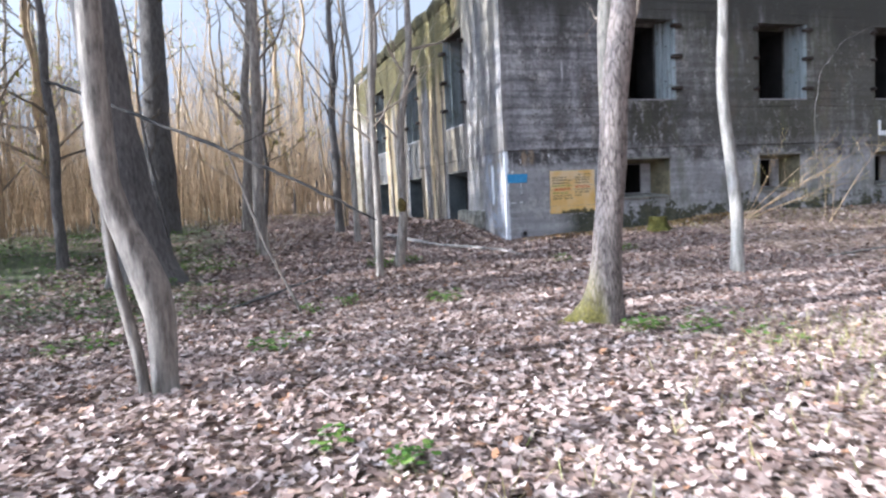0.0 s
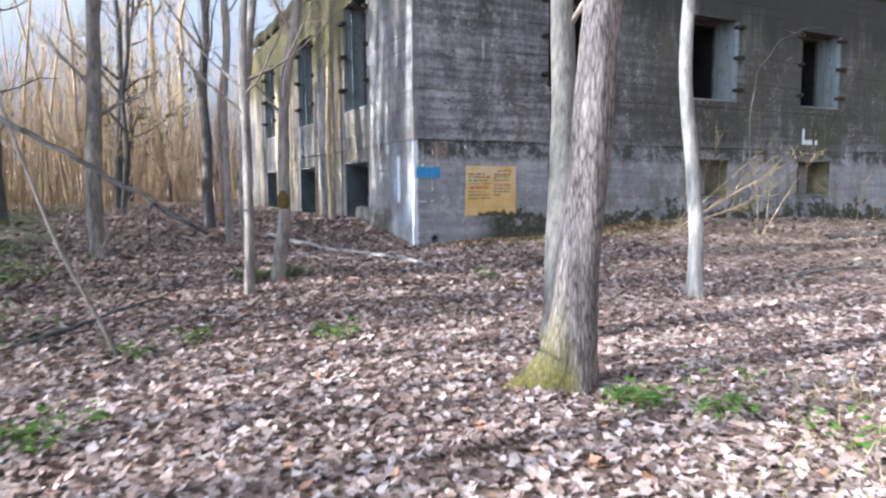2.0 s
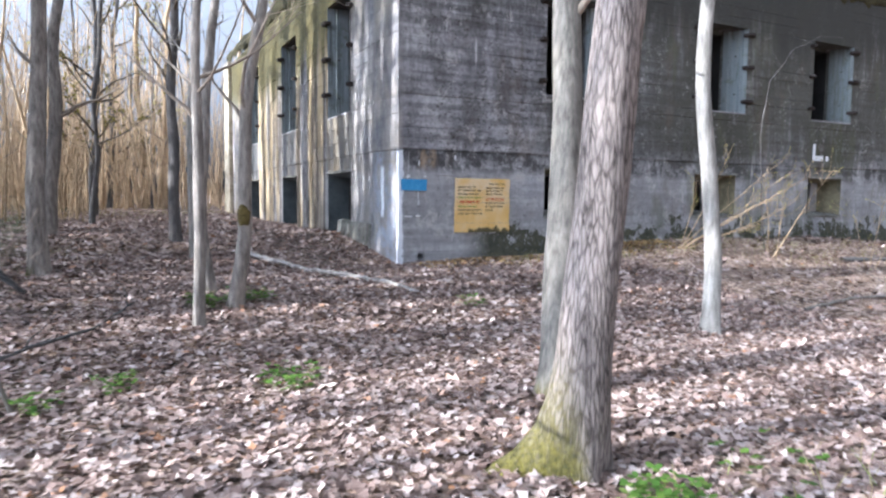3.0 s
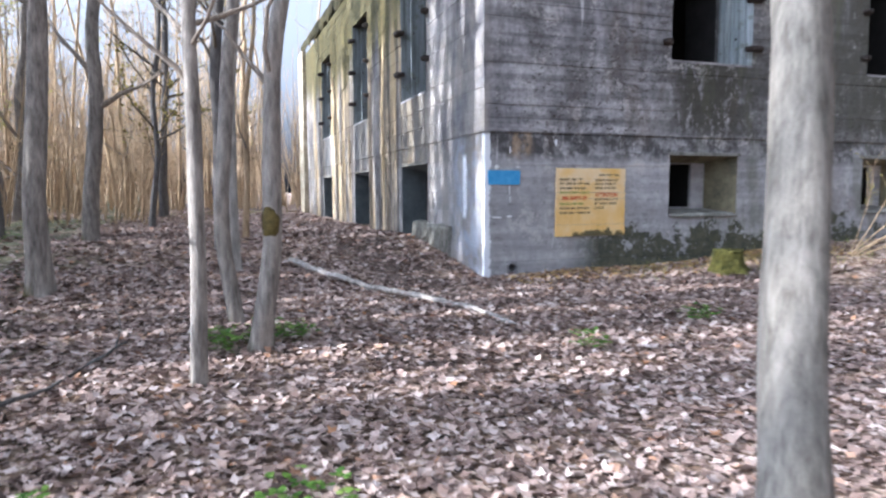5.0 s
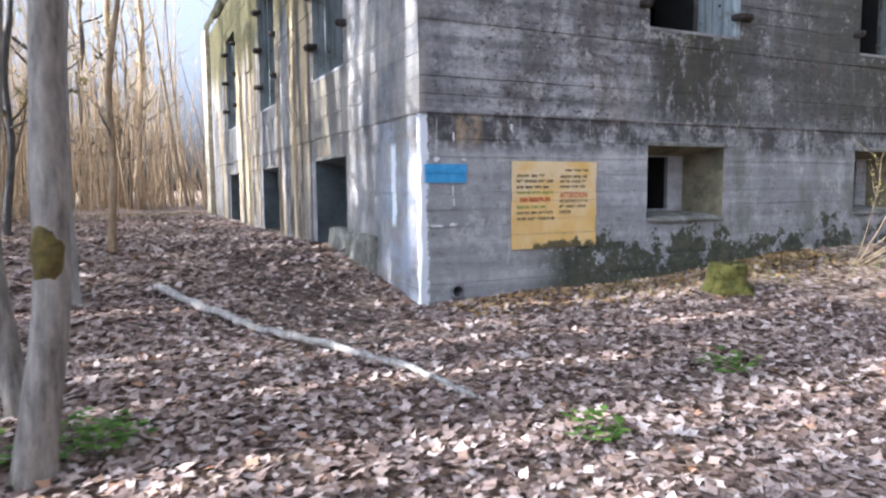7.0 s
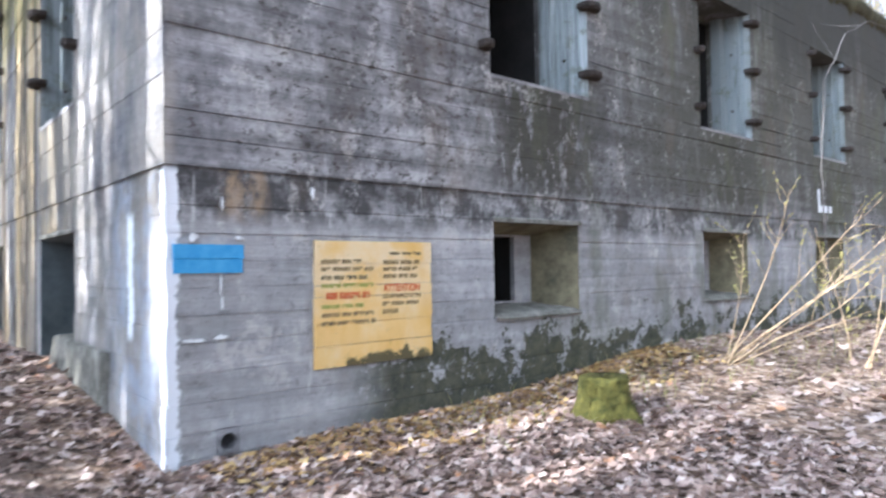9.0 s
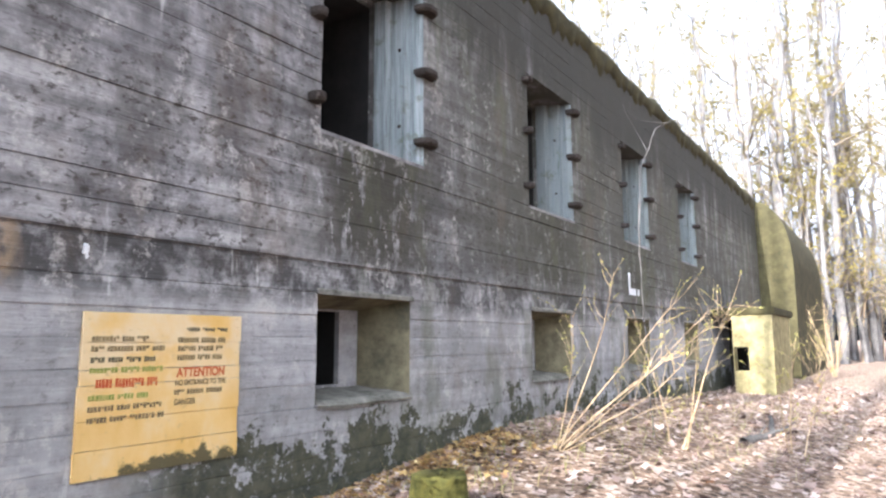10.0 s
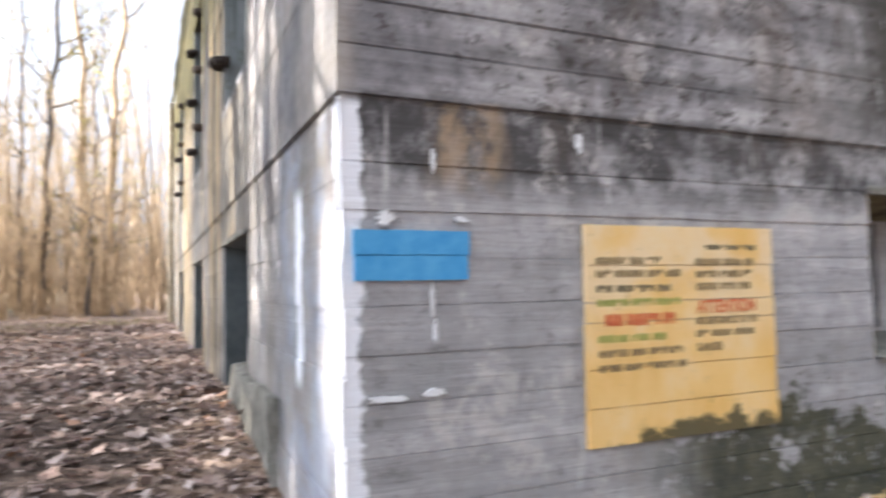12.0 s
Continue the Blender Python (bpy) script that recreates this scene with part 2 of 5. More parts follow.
def bark(name, dark, light, moss=0.0, rough_scale=1.0, plates=False):
    k = Mat(name, 0.9)
    n1 = k.noise(k.pos((9, 9, 2.0), True), 2.6 * rough_scale, 6, 0.72)
    n2 = k.noise(k.pos((1, 1, 0.5), True), 1.6, 4, 0.6)
    if plates:
        v = k.t.nodes.new("ShaderNodeTexVoronoi")
        v.feature = "DISTANCE_TO_EDGE"
        wv = k.mix(0.12, k.pos((1, 1, 0.2), True), k.t.nodes.new("ShaderNodeTexNoise").outputs[1])
        k.t.links.new(wv, v.inputs["Vector"])
        v.inputs["Scale"].default_value = 42
        n1 = k.math("ADD", k.math("MULTIPLY", n1, 0.8), k.math("MULTIPLY", k.step(v.outputs[0], 0.0, 0.25), 0.17))
    col = k.ramp(n1, [(0.3, dark), (0.66, light)])
    col = k.mix(0.5, col, k.ramp(n2, [(0.35, 0.3), (0.65, 0.66)]), "OVERLAY")
    if moss:
        s = k.t.nodes.new("ShaderNodeSeparateXYZ")
        k.t.links.new(k.pos((1, 1, 1), True), s.inputs[0])
        up = k.math("SUBTRACT", 1.0, k.step(k.math("ADD", s.outputs[2], k.math("MULTIPLY", n1, 0.5)), 0.25, 0.25 + moss))
        west = k.step(k.math("ADD", k.math("SUBTRACT", 0.0, s.outputs[0]), k.math("MULTIPLY", n2, 0.25)), 0.15, 0.27)
        mo = k.ramp(k.noise(k.pos((1, 1, 1), True), 30, 4), [(0.3, (0.04, 0.036, 0.01)), (0.7, (0.15, 0.13, 0.025))])
        col = k.mix(k.math("MULTIPLY", up, west), col, mo)
    return k.done(col, n1, 0.9, 0.02)


def leafy(name, stops, trans=0.0):
    k = Mat(name, 0.7)
    col = k.ramp(k.island(), stops)
    col = k.mix(0.35, col, k.ramp(k.noise(k.pos(), 45, 3), [(0.3, 0.3), (0.7, 0.68)]), "OVERLAY")
    if trans:
        k.b.inputs["Subsurface Weight"].default_value = 0.0
        tr = k.t.nodes.new("ShaderNodeBsdfTranslucent")
        k.put(tr.inputs[0], col)
        mx = k.t.nodes.new("ShaderNodeMixShader")
        mx.inputs[0].default_value = trans
        k.t.links.new(k.b.outputs[0], mx.inputs[1])
        k.t.links.new(tr.outputs[0], mx.inputs[2])
        k.t.links.new(mx.outputs[0], k.t.nodes["Material Output"].inputs[0])
    return k.done(col)


def plain(name, a, b, scale=6, rough=0.8, bump=0.3):
    k = Mat(name, rough)
    n = k.noise(k.pos(), scale, 6, 0.7)
    return k.done(k.ramp(n, [(0.3, a), (0.7, b)]), n, bump, 0.01)


M_WALL = concrete("board_marked_concrete", painted=True)
M_BARE = concrete("bare_concrete", stained=False)
k = Mat("pale_reveal_concrete", 0.85)
_s = k.noise(k.pos((7, 7, 0.35)), 2.2, 5, 0.7)
_c = k.ramp(_s, [(0.3, (0.085, 0.095, 0.085)), (0.48, (0.21, 0.235, 0.24)), (0.7, (0.36, 0.385, 0.385))])
_t = k.noise(k.pos(), 5, 6, 0.75)
_c = k.mix(k.math("MULTIPLY", k.step(_t, 0.52, 0.66), 0.6), _c, (0.10, 0.10, 0.06))
_x = k.xyz()[0]
_c = k.mix(k.math("MULTIPLY", k.math("MULTIPLY", k.step(_x, 13.0, 18.0), k.step(_s, 0.4, 0.55)), 0.7), _c, (0.085, 0.09, 0.07))
M_SPLAY = k.done(_c, _t, 0.4, 0.01)
M_OCHRE = plain("ochre_reveal_concrete", (0.06, 0.056, 0.036), (0.235, 0.2, 0.12), 4, 0.9)
# side reveals face away from the sun; their shade is in this colour
M_DIMREVEAL = plain("shaded_blue_grey_reveal", (0.07, 0.085, 0.09), (0.15, 0.17, 0.175), 3, 0.9)
# near-black colour stands for the unlit depth behind the openings
M_INNER = plain("interior_shade", (0.012, 0.012, 0.012), (0.03, 0.028, 0.026), 2, 0.95)
M_IRON = plain("rusted_iron", (0.018, 0.014, 0.012), (0.05, 0.038, 0.03), 20, 0.8, 0.6)
M_PORCH = plain("yellowish_concrete", (0.12, 0.1, 0.045), (0.38, 0.32, 0.16), 4, 0.9, 0.6)
M_KNOT = plain("mossy_knot_bark", (0.04, 0.03, 0.012), (0.14, 0.105, 0.03), 22, 1.0, 1.0)
# pale tone carries the sunlight on the far corner pilaster
M_PALE = plain("sunlit_pale_concrete", (0.20, 0.17, 0.11), (0.55, 0.48, 0.36), 3, 0.9, 0.6)
M_BLOCK = plain("mossy_broken_concrete", (0.06, 0.058, 0.042), (0.29, 0.275, 0.24), 6, 0.95, 1.0)
M_MOSS = plain("moss", (0.03, 0.033, 0.01), (0.145, 0.13, 0.03), 14, 1.0, 1.0)
M_ROOFTOP = plain("overgrown_roof", (0.022, 0.02, 0.01), (0.075, 0.064, 0.028), 3, 1.0, 1.0)
M_SIGN = Mat("yellow_sign_paint", 0.6)
_n = M_SIGN.noise(M_SIGN.pos((1, 1, 0.6)), 3.5, 5, 0.65)
_f = M_SIGN.noise(M_SIGN.pos(), 60, 4, 0.7)
_c = M_SIGN.ramp(_n, [(0.3, (0.66, 0.40, 0.10)), (0.55, (0.74, 0.50, 0.19)), (0.75, (0.74, 0.58, 0.32))])
_z = M_SIGN.xyz()
_m = M_SIGN.noise(M_SIGN.pos(), 6.5, 6, 0.7)
_x = M_SIGN.step(_z[0], 8.75, 9.35)
_lim = M_SIGN.math("MULTIPLY_ADD", _m, 0.5, M_SIGN.math("MULTIPLY", _x, 0.10))
_mask = M_SIGN.step(M_SIGN.math("SUBTRACT", _lim, M_SIGN.math("SUBTRACT", _z[2], 0.97)), 0.24, 0.29)
_fade = M_SIGN.math("MULTIPLY", M_SIGN.step(M_SIGN.noise(M_SIGN.pos(), 2.2, 4, 0.6), 0.38, 0.62), M_SIGN.step(_z[2], 1.25, 1.85))
_c = M_SIGN.mix(M_SIGN.math("MULTIPLY", _fade, 0.7), _c, (0.72, 0.61, 0.42))
_c = M_SIGN.mix(M_SIGN.math("MULTIPLY", M_SIGN.step(M_SIGN.noise(M_SIGN.pos((1, 1, 2)), 16, 5, 0.7), 0.6, 0.7), 0.5), _c, (0.40, 0.30, 0.16))
_c = M_SIGN.mix(M_SIGN.math("MULTIPLY", _mask, 0.92), _c, (0.055, 0.055, 0.03))
M_SIGN = M_SIGN.done(_c, _f, 0.3, 0.005)
M_BLACK = plain("faded_black_paint", (0.11, 0.085, 0.05), (0.36, 0.26, 0.12), 40, 0.7, 0.1)
M_RED = plain("faded_red_paint", (0.5, 0.07, 0.03), (0.58, 0.2, 0.07), 30, 0.7, 0.1)
M_GREEN = plain("faded_green_paint", (0.18, 0.26, 0.05), (0.45, 0.4, 0.12), 30, 0.7, 0.1)
M_BLUE = plain("blue_paint", (0.05, 0.25, 0.52), (0.11, 0.36, 0.62), 9, 0.6, 0.2)
M_WHITE = plain("white_paint", (0.6, 0.6, 0.6), (0.8, 0.8, 0.8), 20, 0.6, 0.1)
M_BARK_A = bark("ridged_grey_bark", (0.05, 0.04, 0.034), (0.345, 0.29, 0.255), moss=1.0, rough_scale=1.3, plates=True)
M_BARK_B = bark("brown_bark", (0.08, 0.068, 0.058), (0.36, 0.32, 0.275), moss=0.3, rough_scale=0.7)
M_BARK_G = bark("mottled_grey_bark", (0.075, 0.068, 0.055), (0.25, 0.225, 0.19), moss=0.3, rough_scale=0.9)
M_BARK_C = bark("smooth_pale_bark", (0.15, 0.14, 0.12), (0.42, 0.39, 0.35), rough_scale=0.6)
M_BARK_D = bark("dark_bark", (0.05, 0.047, 0.045), (0.17, 0.155, 0.145))
M_BARK_F = bark("tan_bark", (0.22, 0.15, 0.085), (0.56, 0.42, 0.26))
M_DEADBARK = bark("black_dead_bark", (0.012, 0.011, 0.010), (0.04, 0.035, 0.032))
M_TWIG = bark("twig_bark", (0.15, 0.12, 0.095), (0.36, 0.30, 0.235))
M_TWIG_D = bark("dark_twig_bark", (0.06, 0.047, 0.033), (0.17, 0.135, 0.095))
M_DEADWOOD = bark("bleached_dead_wood", (0.2, 0.175, 0.155), (0.52, 0.48, 0.44))
M_LEAF = leafy("dry_fallen_leaves", [(0.0, (0.10, 0.066, 0.052)), (0.3, (0.24, 0.165, 0.135)), (0.65, (0.37, 0.28, 0.24)), (0.93, (0.53, 0.44, 0.395)), (1.0, (0.34, 0.17, 0.08))])
# leaves whose orange holds the sunlit strip at the wall foot
M_SUN_ORANGE = leafy("sunlit_orange_leaves", [(0.0, (0.12, 0.065, 0.03)), (0.5, (0.36, 0.22, 0.09)), (1.0, (0.52, 0.38, 0.16))])
M_HERB = leafy("fresh_herb_leaves", [(0.0, (0.06, 0.13, 0.02)), (0.6, (0.13, 0.23, 0.035)), (1.0, (0.24, 0.32, 0.07))], 0.35)
M_BUD = leafy("opening_bud_leaves", [(0.0, (0.30, 0.29, 0.06)), (1.0, (0.5, 0.46, 0.15))], 0.4)
M_BUD_D = leafy("dull_gold_bud_leaves", [(0.0, (0.14, 0.115, 0.025)), (1.0, (0.26, 0.21, 0.06))], 0.4)
M_GRASS = leafy("dry_grass", [(0.0, (0.25, 0.21, 0.09)), (0.6, (0.40, 0.34, 0.17)), (1.0, (0.17, 0.22, 0.05))], 0.3)

k = Mat("forest_floor", 0.95)
_p = k.pos()
_v = k.t.nodes.new("ShaderNodeTexVoronoi")
k.t.links.new(_p, _v.inputs["Vector"])
_v.inputs["Scale"].default_value = 17
_sv = k.t.nodes.new("ShaderNodeSeparateColor")
k.t.links.new(_v.outputs["Color"], _sv.inputs[0])
_c = k.ramp(_sv.outputs[0], [(0.0, (0.06, 0.042, 0.03)), (0.4, (0.19, 0.125, 0.085)), (0.75, (0.33, 0.24, 0.18)), (1.0, (0.5, 0.40, 0.33))])
_b = k.noise(_p, 0.5, 5, 0.65)
_x, _y, _z = k.xyz()
# bare trodden soil along the foot of the weather wall
_d = k.math("ABSOLUTE", k.math("SUBTRACT", _x, k.math("MULTIPLY_ADD", _y, -0.03, 6.95)))
_s = k.math("MULTIPLY", k.math("SUBTRACT", 1.0, k.step(k.math("ADD", _d, k.math("MULTIPLY", _b, 0.9)), 0.75, 1.35)), k.step(_y, 11.5, 13.2))
_c = k.mix(k.math("MULTIPLY", _s, 0.8), _c, (0.085, 0.062, 0.05))
_g = k.step(k.noise(_p, 0.45, 6, 0.65), 0.40, 0.55)
_g = k.math("MULTIPLY", _g, k.step(_y, 6.5, 9.5))
_g = k.math("MULTIPLY", _g, k.math("SUBTRACT", 1.0, k.step(_x, 0.5, 3.6)))
_c = k.mix(k.math("MULTIPLY", _g, 0.8), _c, (0.06, 0.085, 0.035))
M_GROUND = k.done(_c, _v.outputs["Distance"], 0.8, 0.03)


# ---- building helpers ----
def link_mesh(name, bm, material, parent=None, label="", smooth=False):
    me = bpy.data.meshes.new(name)
    bm.to_mesh(me)
    bm.free()
    me.materials.append(material)
    if smooth:
        for p in me.polygons:
            p.use_smooth = True
    ob = new(name, me)
    if parent is not None:
        ob.parent = parent
        ob.matrix_parent_inverse = Matrix.Identity(4)
    if label:
        ob["label"] = label
    return ob


part = link_mesh


def raw_mesh(name, verts, faces, material, parent=None, smooth=False):
    me = bpy.data.meshes.new(name)
    me.from_pydata([tuple(v) for v in verts], [], faces)
    me.materials.append(material)
    if smooth:
        me.polygons.foreach_set("use_smooth", [True] * len(me.polygons))
    me.update()
    ob = new(name, me)
    if parent is not None:
        ob.parent = parent
    return ob


def quad(bm, pts):
    bm.faces.new([bm.verts.new(p) for p in pts])


def box(bm, x0, x1, y0, y1, z0, z1):
    v = [bm.verts.new((x, y, z)) for x in (x0, x1) for y in (y0, y1) for z in (z0, z1)]
    for f in ((0, 1, 3, 2), (4, 6, 7, 5), (0, 4, 5, 1), (2, 3, 7, 6), (0, 2, 6, 4), (1, 5, 7, 3)):
        bm.faces.new([v[i] for i in f])


def front(u, d, z):
    """A point on the front wall: u along it, d into it."""
    return (u, CY + d, z)


def left(u, d, z):
    """A point on the weather wall: u along it, d into it."""
    return (CX + d, u, z)


def pierced(bm, at, u0, u1, z0, z1, d0, d1, holes):
    """A slab of wall with rectangular holes through it."""
    us = sorted({u0, u1, *[h[0] for h in holes], *[h[1] for h in holes]})
    zs = sorted({z0, z1, *[h[2] for h in holes], *[h[3] for h in holes]})
    us = [u for u in us if u0 <= u <= u1]
    zs = [z for z in zs if z0 <= z <= z1]

    def solid(i, j):
        if not (0 <= i < len(us) - 1 and 0 <= j < len(zs) - 1):
            return False
        u, z = (us[i] + us[i + 1]) / 2, (zs[j] + zs[j + 1]) / 2
        return not any(h[0] < u < h[1] and h[2] < z < h[3] for h in holes)

    for i in range(len(us) - 1):
        for j in range(len(zs) - 1):
            if not solid(i, j):
                continue
            a, b, c, e = us[i], us[i + 1], zs[j], zs[j + 1]
            for d in (d0, d1):
                quad(bm, [at(a, d, c), at(b, d, c), at(b, d, e), at(a, d, e)])
            if not solid(i - 1, j):
                quad(bm, [at(a, d0, c), at(a, d1, c), at(a, d1, e), at(a, d0, e)])
            if not solid(i + 1, j):
                quad(bm, [at(b, d0, c), at(b, d1, c), at(b, d1, e), at(b, d0, e)])
            if not solid(i, j - 1):
                quad(bm, [at(a, d0, c), at(b, d0, c), at(b, d1, c), at(a, d1, c)])
            if not solid(i, j + 1):
                quad(bm, [at(a, d0, e), at(b, d0, e), at(b, d1, e), at(a, d1, e)])


def courses(bm, at, u0, u1, z0, z1, holes, rng, height=0.2):
    """The casts of the form boards: each a shallow raised strip with worn edges."""
    marks = sorted({z0, z1, JOINT, *[h[2] for h in holes], *[h[3] for h in holes]})
    marks = [z for z in marks if z0 <= z <= z1]
    rows = []
    for a, b in zip(marks, marks[1:]):
        n = max(1, round((b - a) / height))
        rows += [(a + (b - a) * i / n, a + (b - a) * (i + 1) / n) for i in range(n)]
    for a, b in rows:
        u = u0
        shift = rng.uniform(-0.004, 0.004)
        while u < u1 - 1e-6:
            nxt = min(u1, u + rng.uniform(1.6, 4.2))
            if u1 - nxt < 0.3:
                nxt = u1
            spans = [(u, nxt)]
            for h in holes:
                if h[2] < (a + b) / 2 < h[3]:
                    out = []
                    for s, e in spans:
                        if h[1] <= s or h[0] >= e:
                            out.append((s, e))
                        else:
                            if h[0] > s:
                                out.append((s, h[0]))
                            if h[1] < e:
                                out.append((h[1], e))
                    spans = out
            face = shift + rng.uniform(-0.003, 0.003) + (0.012 if a < JOINT - 0.01 else 0.0)
            g = rng.uniform(0.001, 0.0045) if rng.random() < (0.5 if a < JOINT else 0.25) else 0.0004
            for s, e in spans:
                if e - s < 0.02:
                    continue
                n = max(1, int((e - s) / 0.22))
                lo, hi, lo2, hi2 = [], [], [], []
                top_gap = g if abs(b - JOINT) > 0.01 else 0.02
                for i in range(n + 1):
                    q = s + (e - s) * i / n
                    w1, w2 = rng.uniform(0, g * 1.3), rng.uniform(0, g * 1.3)
                    if rng.random() < 0.06:
                        w2 += rng.uniform(0.004, 0.014)
                    if abs(b - JOINT) < 0.01:
                        w2 += 0.03 * abs(noise.noise(Vector((q * 2.3, 1.7, 4.0)))) + rng.uniform(0, 0.012)
                    lo.append(at(q, face, a + g + w1))
                    hi.append(at(q, face, b - top_gap - w2))
                    lo2.append(at(q, 0.03, a + g * 0.3 + w1 * 0.5))
                    hi2.append(at(q, 0.03, b - top_gap * 0.3 - w2 * 0.7))
                L, H, L2, H2 = [[bm.verts.new(p) for p in r] for r in (lo, hi, lo2, hi2)]
                for i in range(n):
                    bm.faces.new((L[i], L[i + 1], H[i + 1], H[i]))
                    bm.faces.new((L2[i], L2[i + 1], L[i + 1], L[i]))
                    bm.faces.new((H[i], H[i + 1], H2[i + 1], H2[i]))
            u = nxt


def tube(V, F, pts, radii, sides, lump=0.0, rng=None):
    """Adds a tapered tube along pts to the lists V and F."""
    base = len(V)
    n = len(pts)
    ref = Vector((0.31, 0.95, 0.05))
    for i in range(n):
        a, b = pts[max(0, i - 1)], pts[min(n - 1, i + 1)]
        t = (b - a).normalized()
        s = t.cross(ref)
        if s.length < 0.05:
            s = t.cross(Vector((1, 0, 0)))
        s.normalize()
        w = t.cross(s)
        for j in range(sides):
            ang = 2 * math.pi * j / sides
            r = radii[i]
            if lump:
                r *= 1 + lump * noise.noise(Vector((math.cos(ang) * 1.5, math.sin(ang) * 1.5, pts[i].z * 1.3 + pts[i].x)))
            V.append(pts[i] + s * (math.cos(ang) * r) + w * (math.sin(ang) * r))
    for i in range(n - 1):
        for j in range(sides):
            k2 = (j + 1) % sides
            F.append((base + i * sides + j, base + i * sides + k2, base + (i + 1) * sides + k2, base + (i + 1) * sides + j))
    F.append(tuple(base + (n - 1) * sides + j for j in range(sides)))


def bent(rng, p, d, length, n, wob, lift):
    """Points of a crooked shoot from p along d."""
    pts, d = [p.copy()], d.normalized()
    for _ in range(n):
        d = (d + Vector((rng.gauss(0, wob), rng.gauss(0, wob), rng.gauss(0, wob) + lift))).normalized()
        pts.append(pts[-1] + d * (length / n))
    return pts


def along(pts, f):
    x = f * (len(pts) - 1)
    i = min(len(pts) - 2, int(x))
    return pts[i].lerp(pts[i + 1], x - i), (pts[i + 1] - pts[i]).normalized()


def crown(rng, trunk, radii, limbs, start, reach, twigs, level2=5, sides=5, thick=1.0):
    """Limbs, branches and fine twigs of a bare tree."""
    V, F = [], []
    for _ in range(limbs):
        f = rng.uniform(start, 0.97)
        p, t = along(trunk, f)
        r = radii[min(len(radii) - 1, int(f * (len(radii) - 1)))] * rng.uniform(0.3, 0.55)
        a = rng.uniform(0, 2 * math.pi)
        d = Vector((math.cos(a), math.sin(a), rng.uniform(0.35, 1.3)))
        ln = reach * rng.uniform(0.5, 1.1) * (1.15 - f * 0.6)
        limb = bent(rng, p, d, ln, 6, 0.14, 0.07)
        tube(V, F, limb, [max(0.004, r * (1 - 0.85 * i / 6)) for i in range(7)], sides)
        for _ in range(level2):
            g = rng.uniform(0.25, 1.0)
            q, t2 = along(limb, g)
            d2 = (t2 + Vector((rng.gauss(0, 0.7), rng.gauss(0, 0.7), rng.gauss(0.2, 0.5)))).normalized()
            l2 = ln * rng.uniform(0.2, 0.5)
            br = bent(rng, q, d2, l2, 4, 0.16, 0.05)
            r2 = max(0.003, r * 0.35 * (1.1 - g * 0.6))
            tube(V, F, br, [max(0.0022, r2 * (1 - 0.8 * i / 4)) for i in range(5)], 3)
            for _ in range(twigs):
                q2, t3 = along(br, rng.uniform(0.2, 1.0))
                d3 = (t3 + Vector((rng.gauss(0, 0.8), rng.gauss(0, 0.8), rng.gauss(0.1, 0.6)))).normalized()
                tw = bent(rng, q2, d3, l2 * rng.uniform(0.25, 0.6), 2, 0.2, 0.03)
                tube(V, F, tw, [0.0035 * thick, 0.0026 * thick, 0.0016 * thick], 3)
    return V, F


def ground_z(x, y):
    """Height of the forest floor."""
    def sm(v, a, b):
        s = min(1.0, max(0.0, (v - a) / (b - a)))
        return s * s * (3 - 2 * s)
    z = 0.07 + 0.36 * sm(y, 8.6, 13.2) + 0.36 * sm(y, 13.0, 18.0)
    z += 0.25 * sm(x, 9.5, 13.5) * sm(y, 11.5, 14.2) * (1 - sm(x, 17, 24))
    z -= 0.08 * math.exp(-((x - 7.2) ** 2 + (y - 14.2) ** 2) / 1.2)
    z += 0.15 * sm(y, 22, 40) + 0.8 * sm(-x, 14, 60) + 0.5 * sm(y, 45, 110)
    z += 0.05 * noise.noise(Vector((x * 0.45, y * 0.45, 3.1))) + 0.02 * noise.noise(Vector((x * 1.7, y * 1.7, 8.2)))
    return z


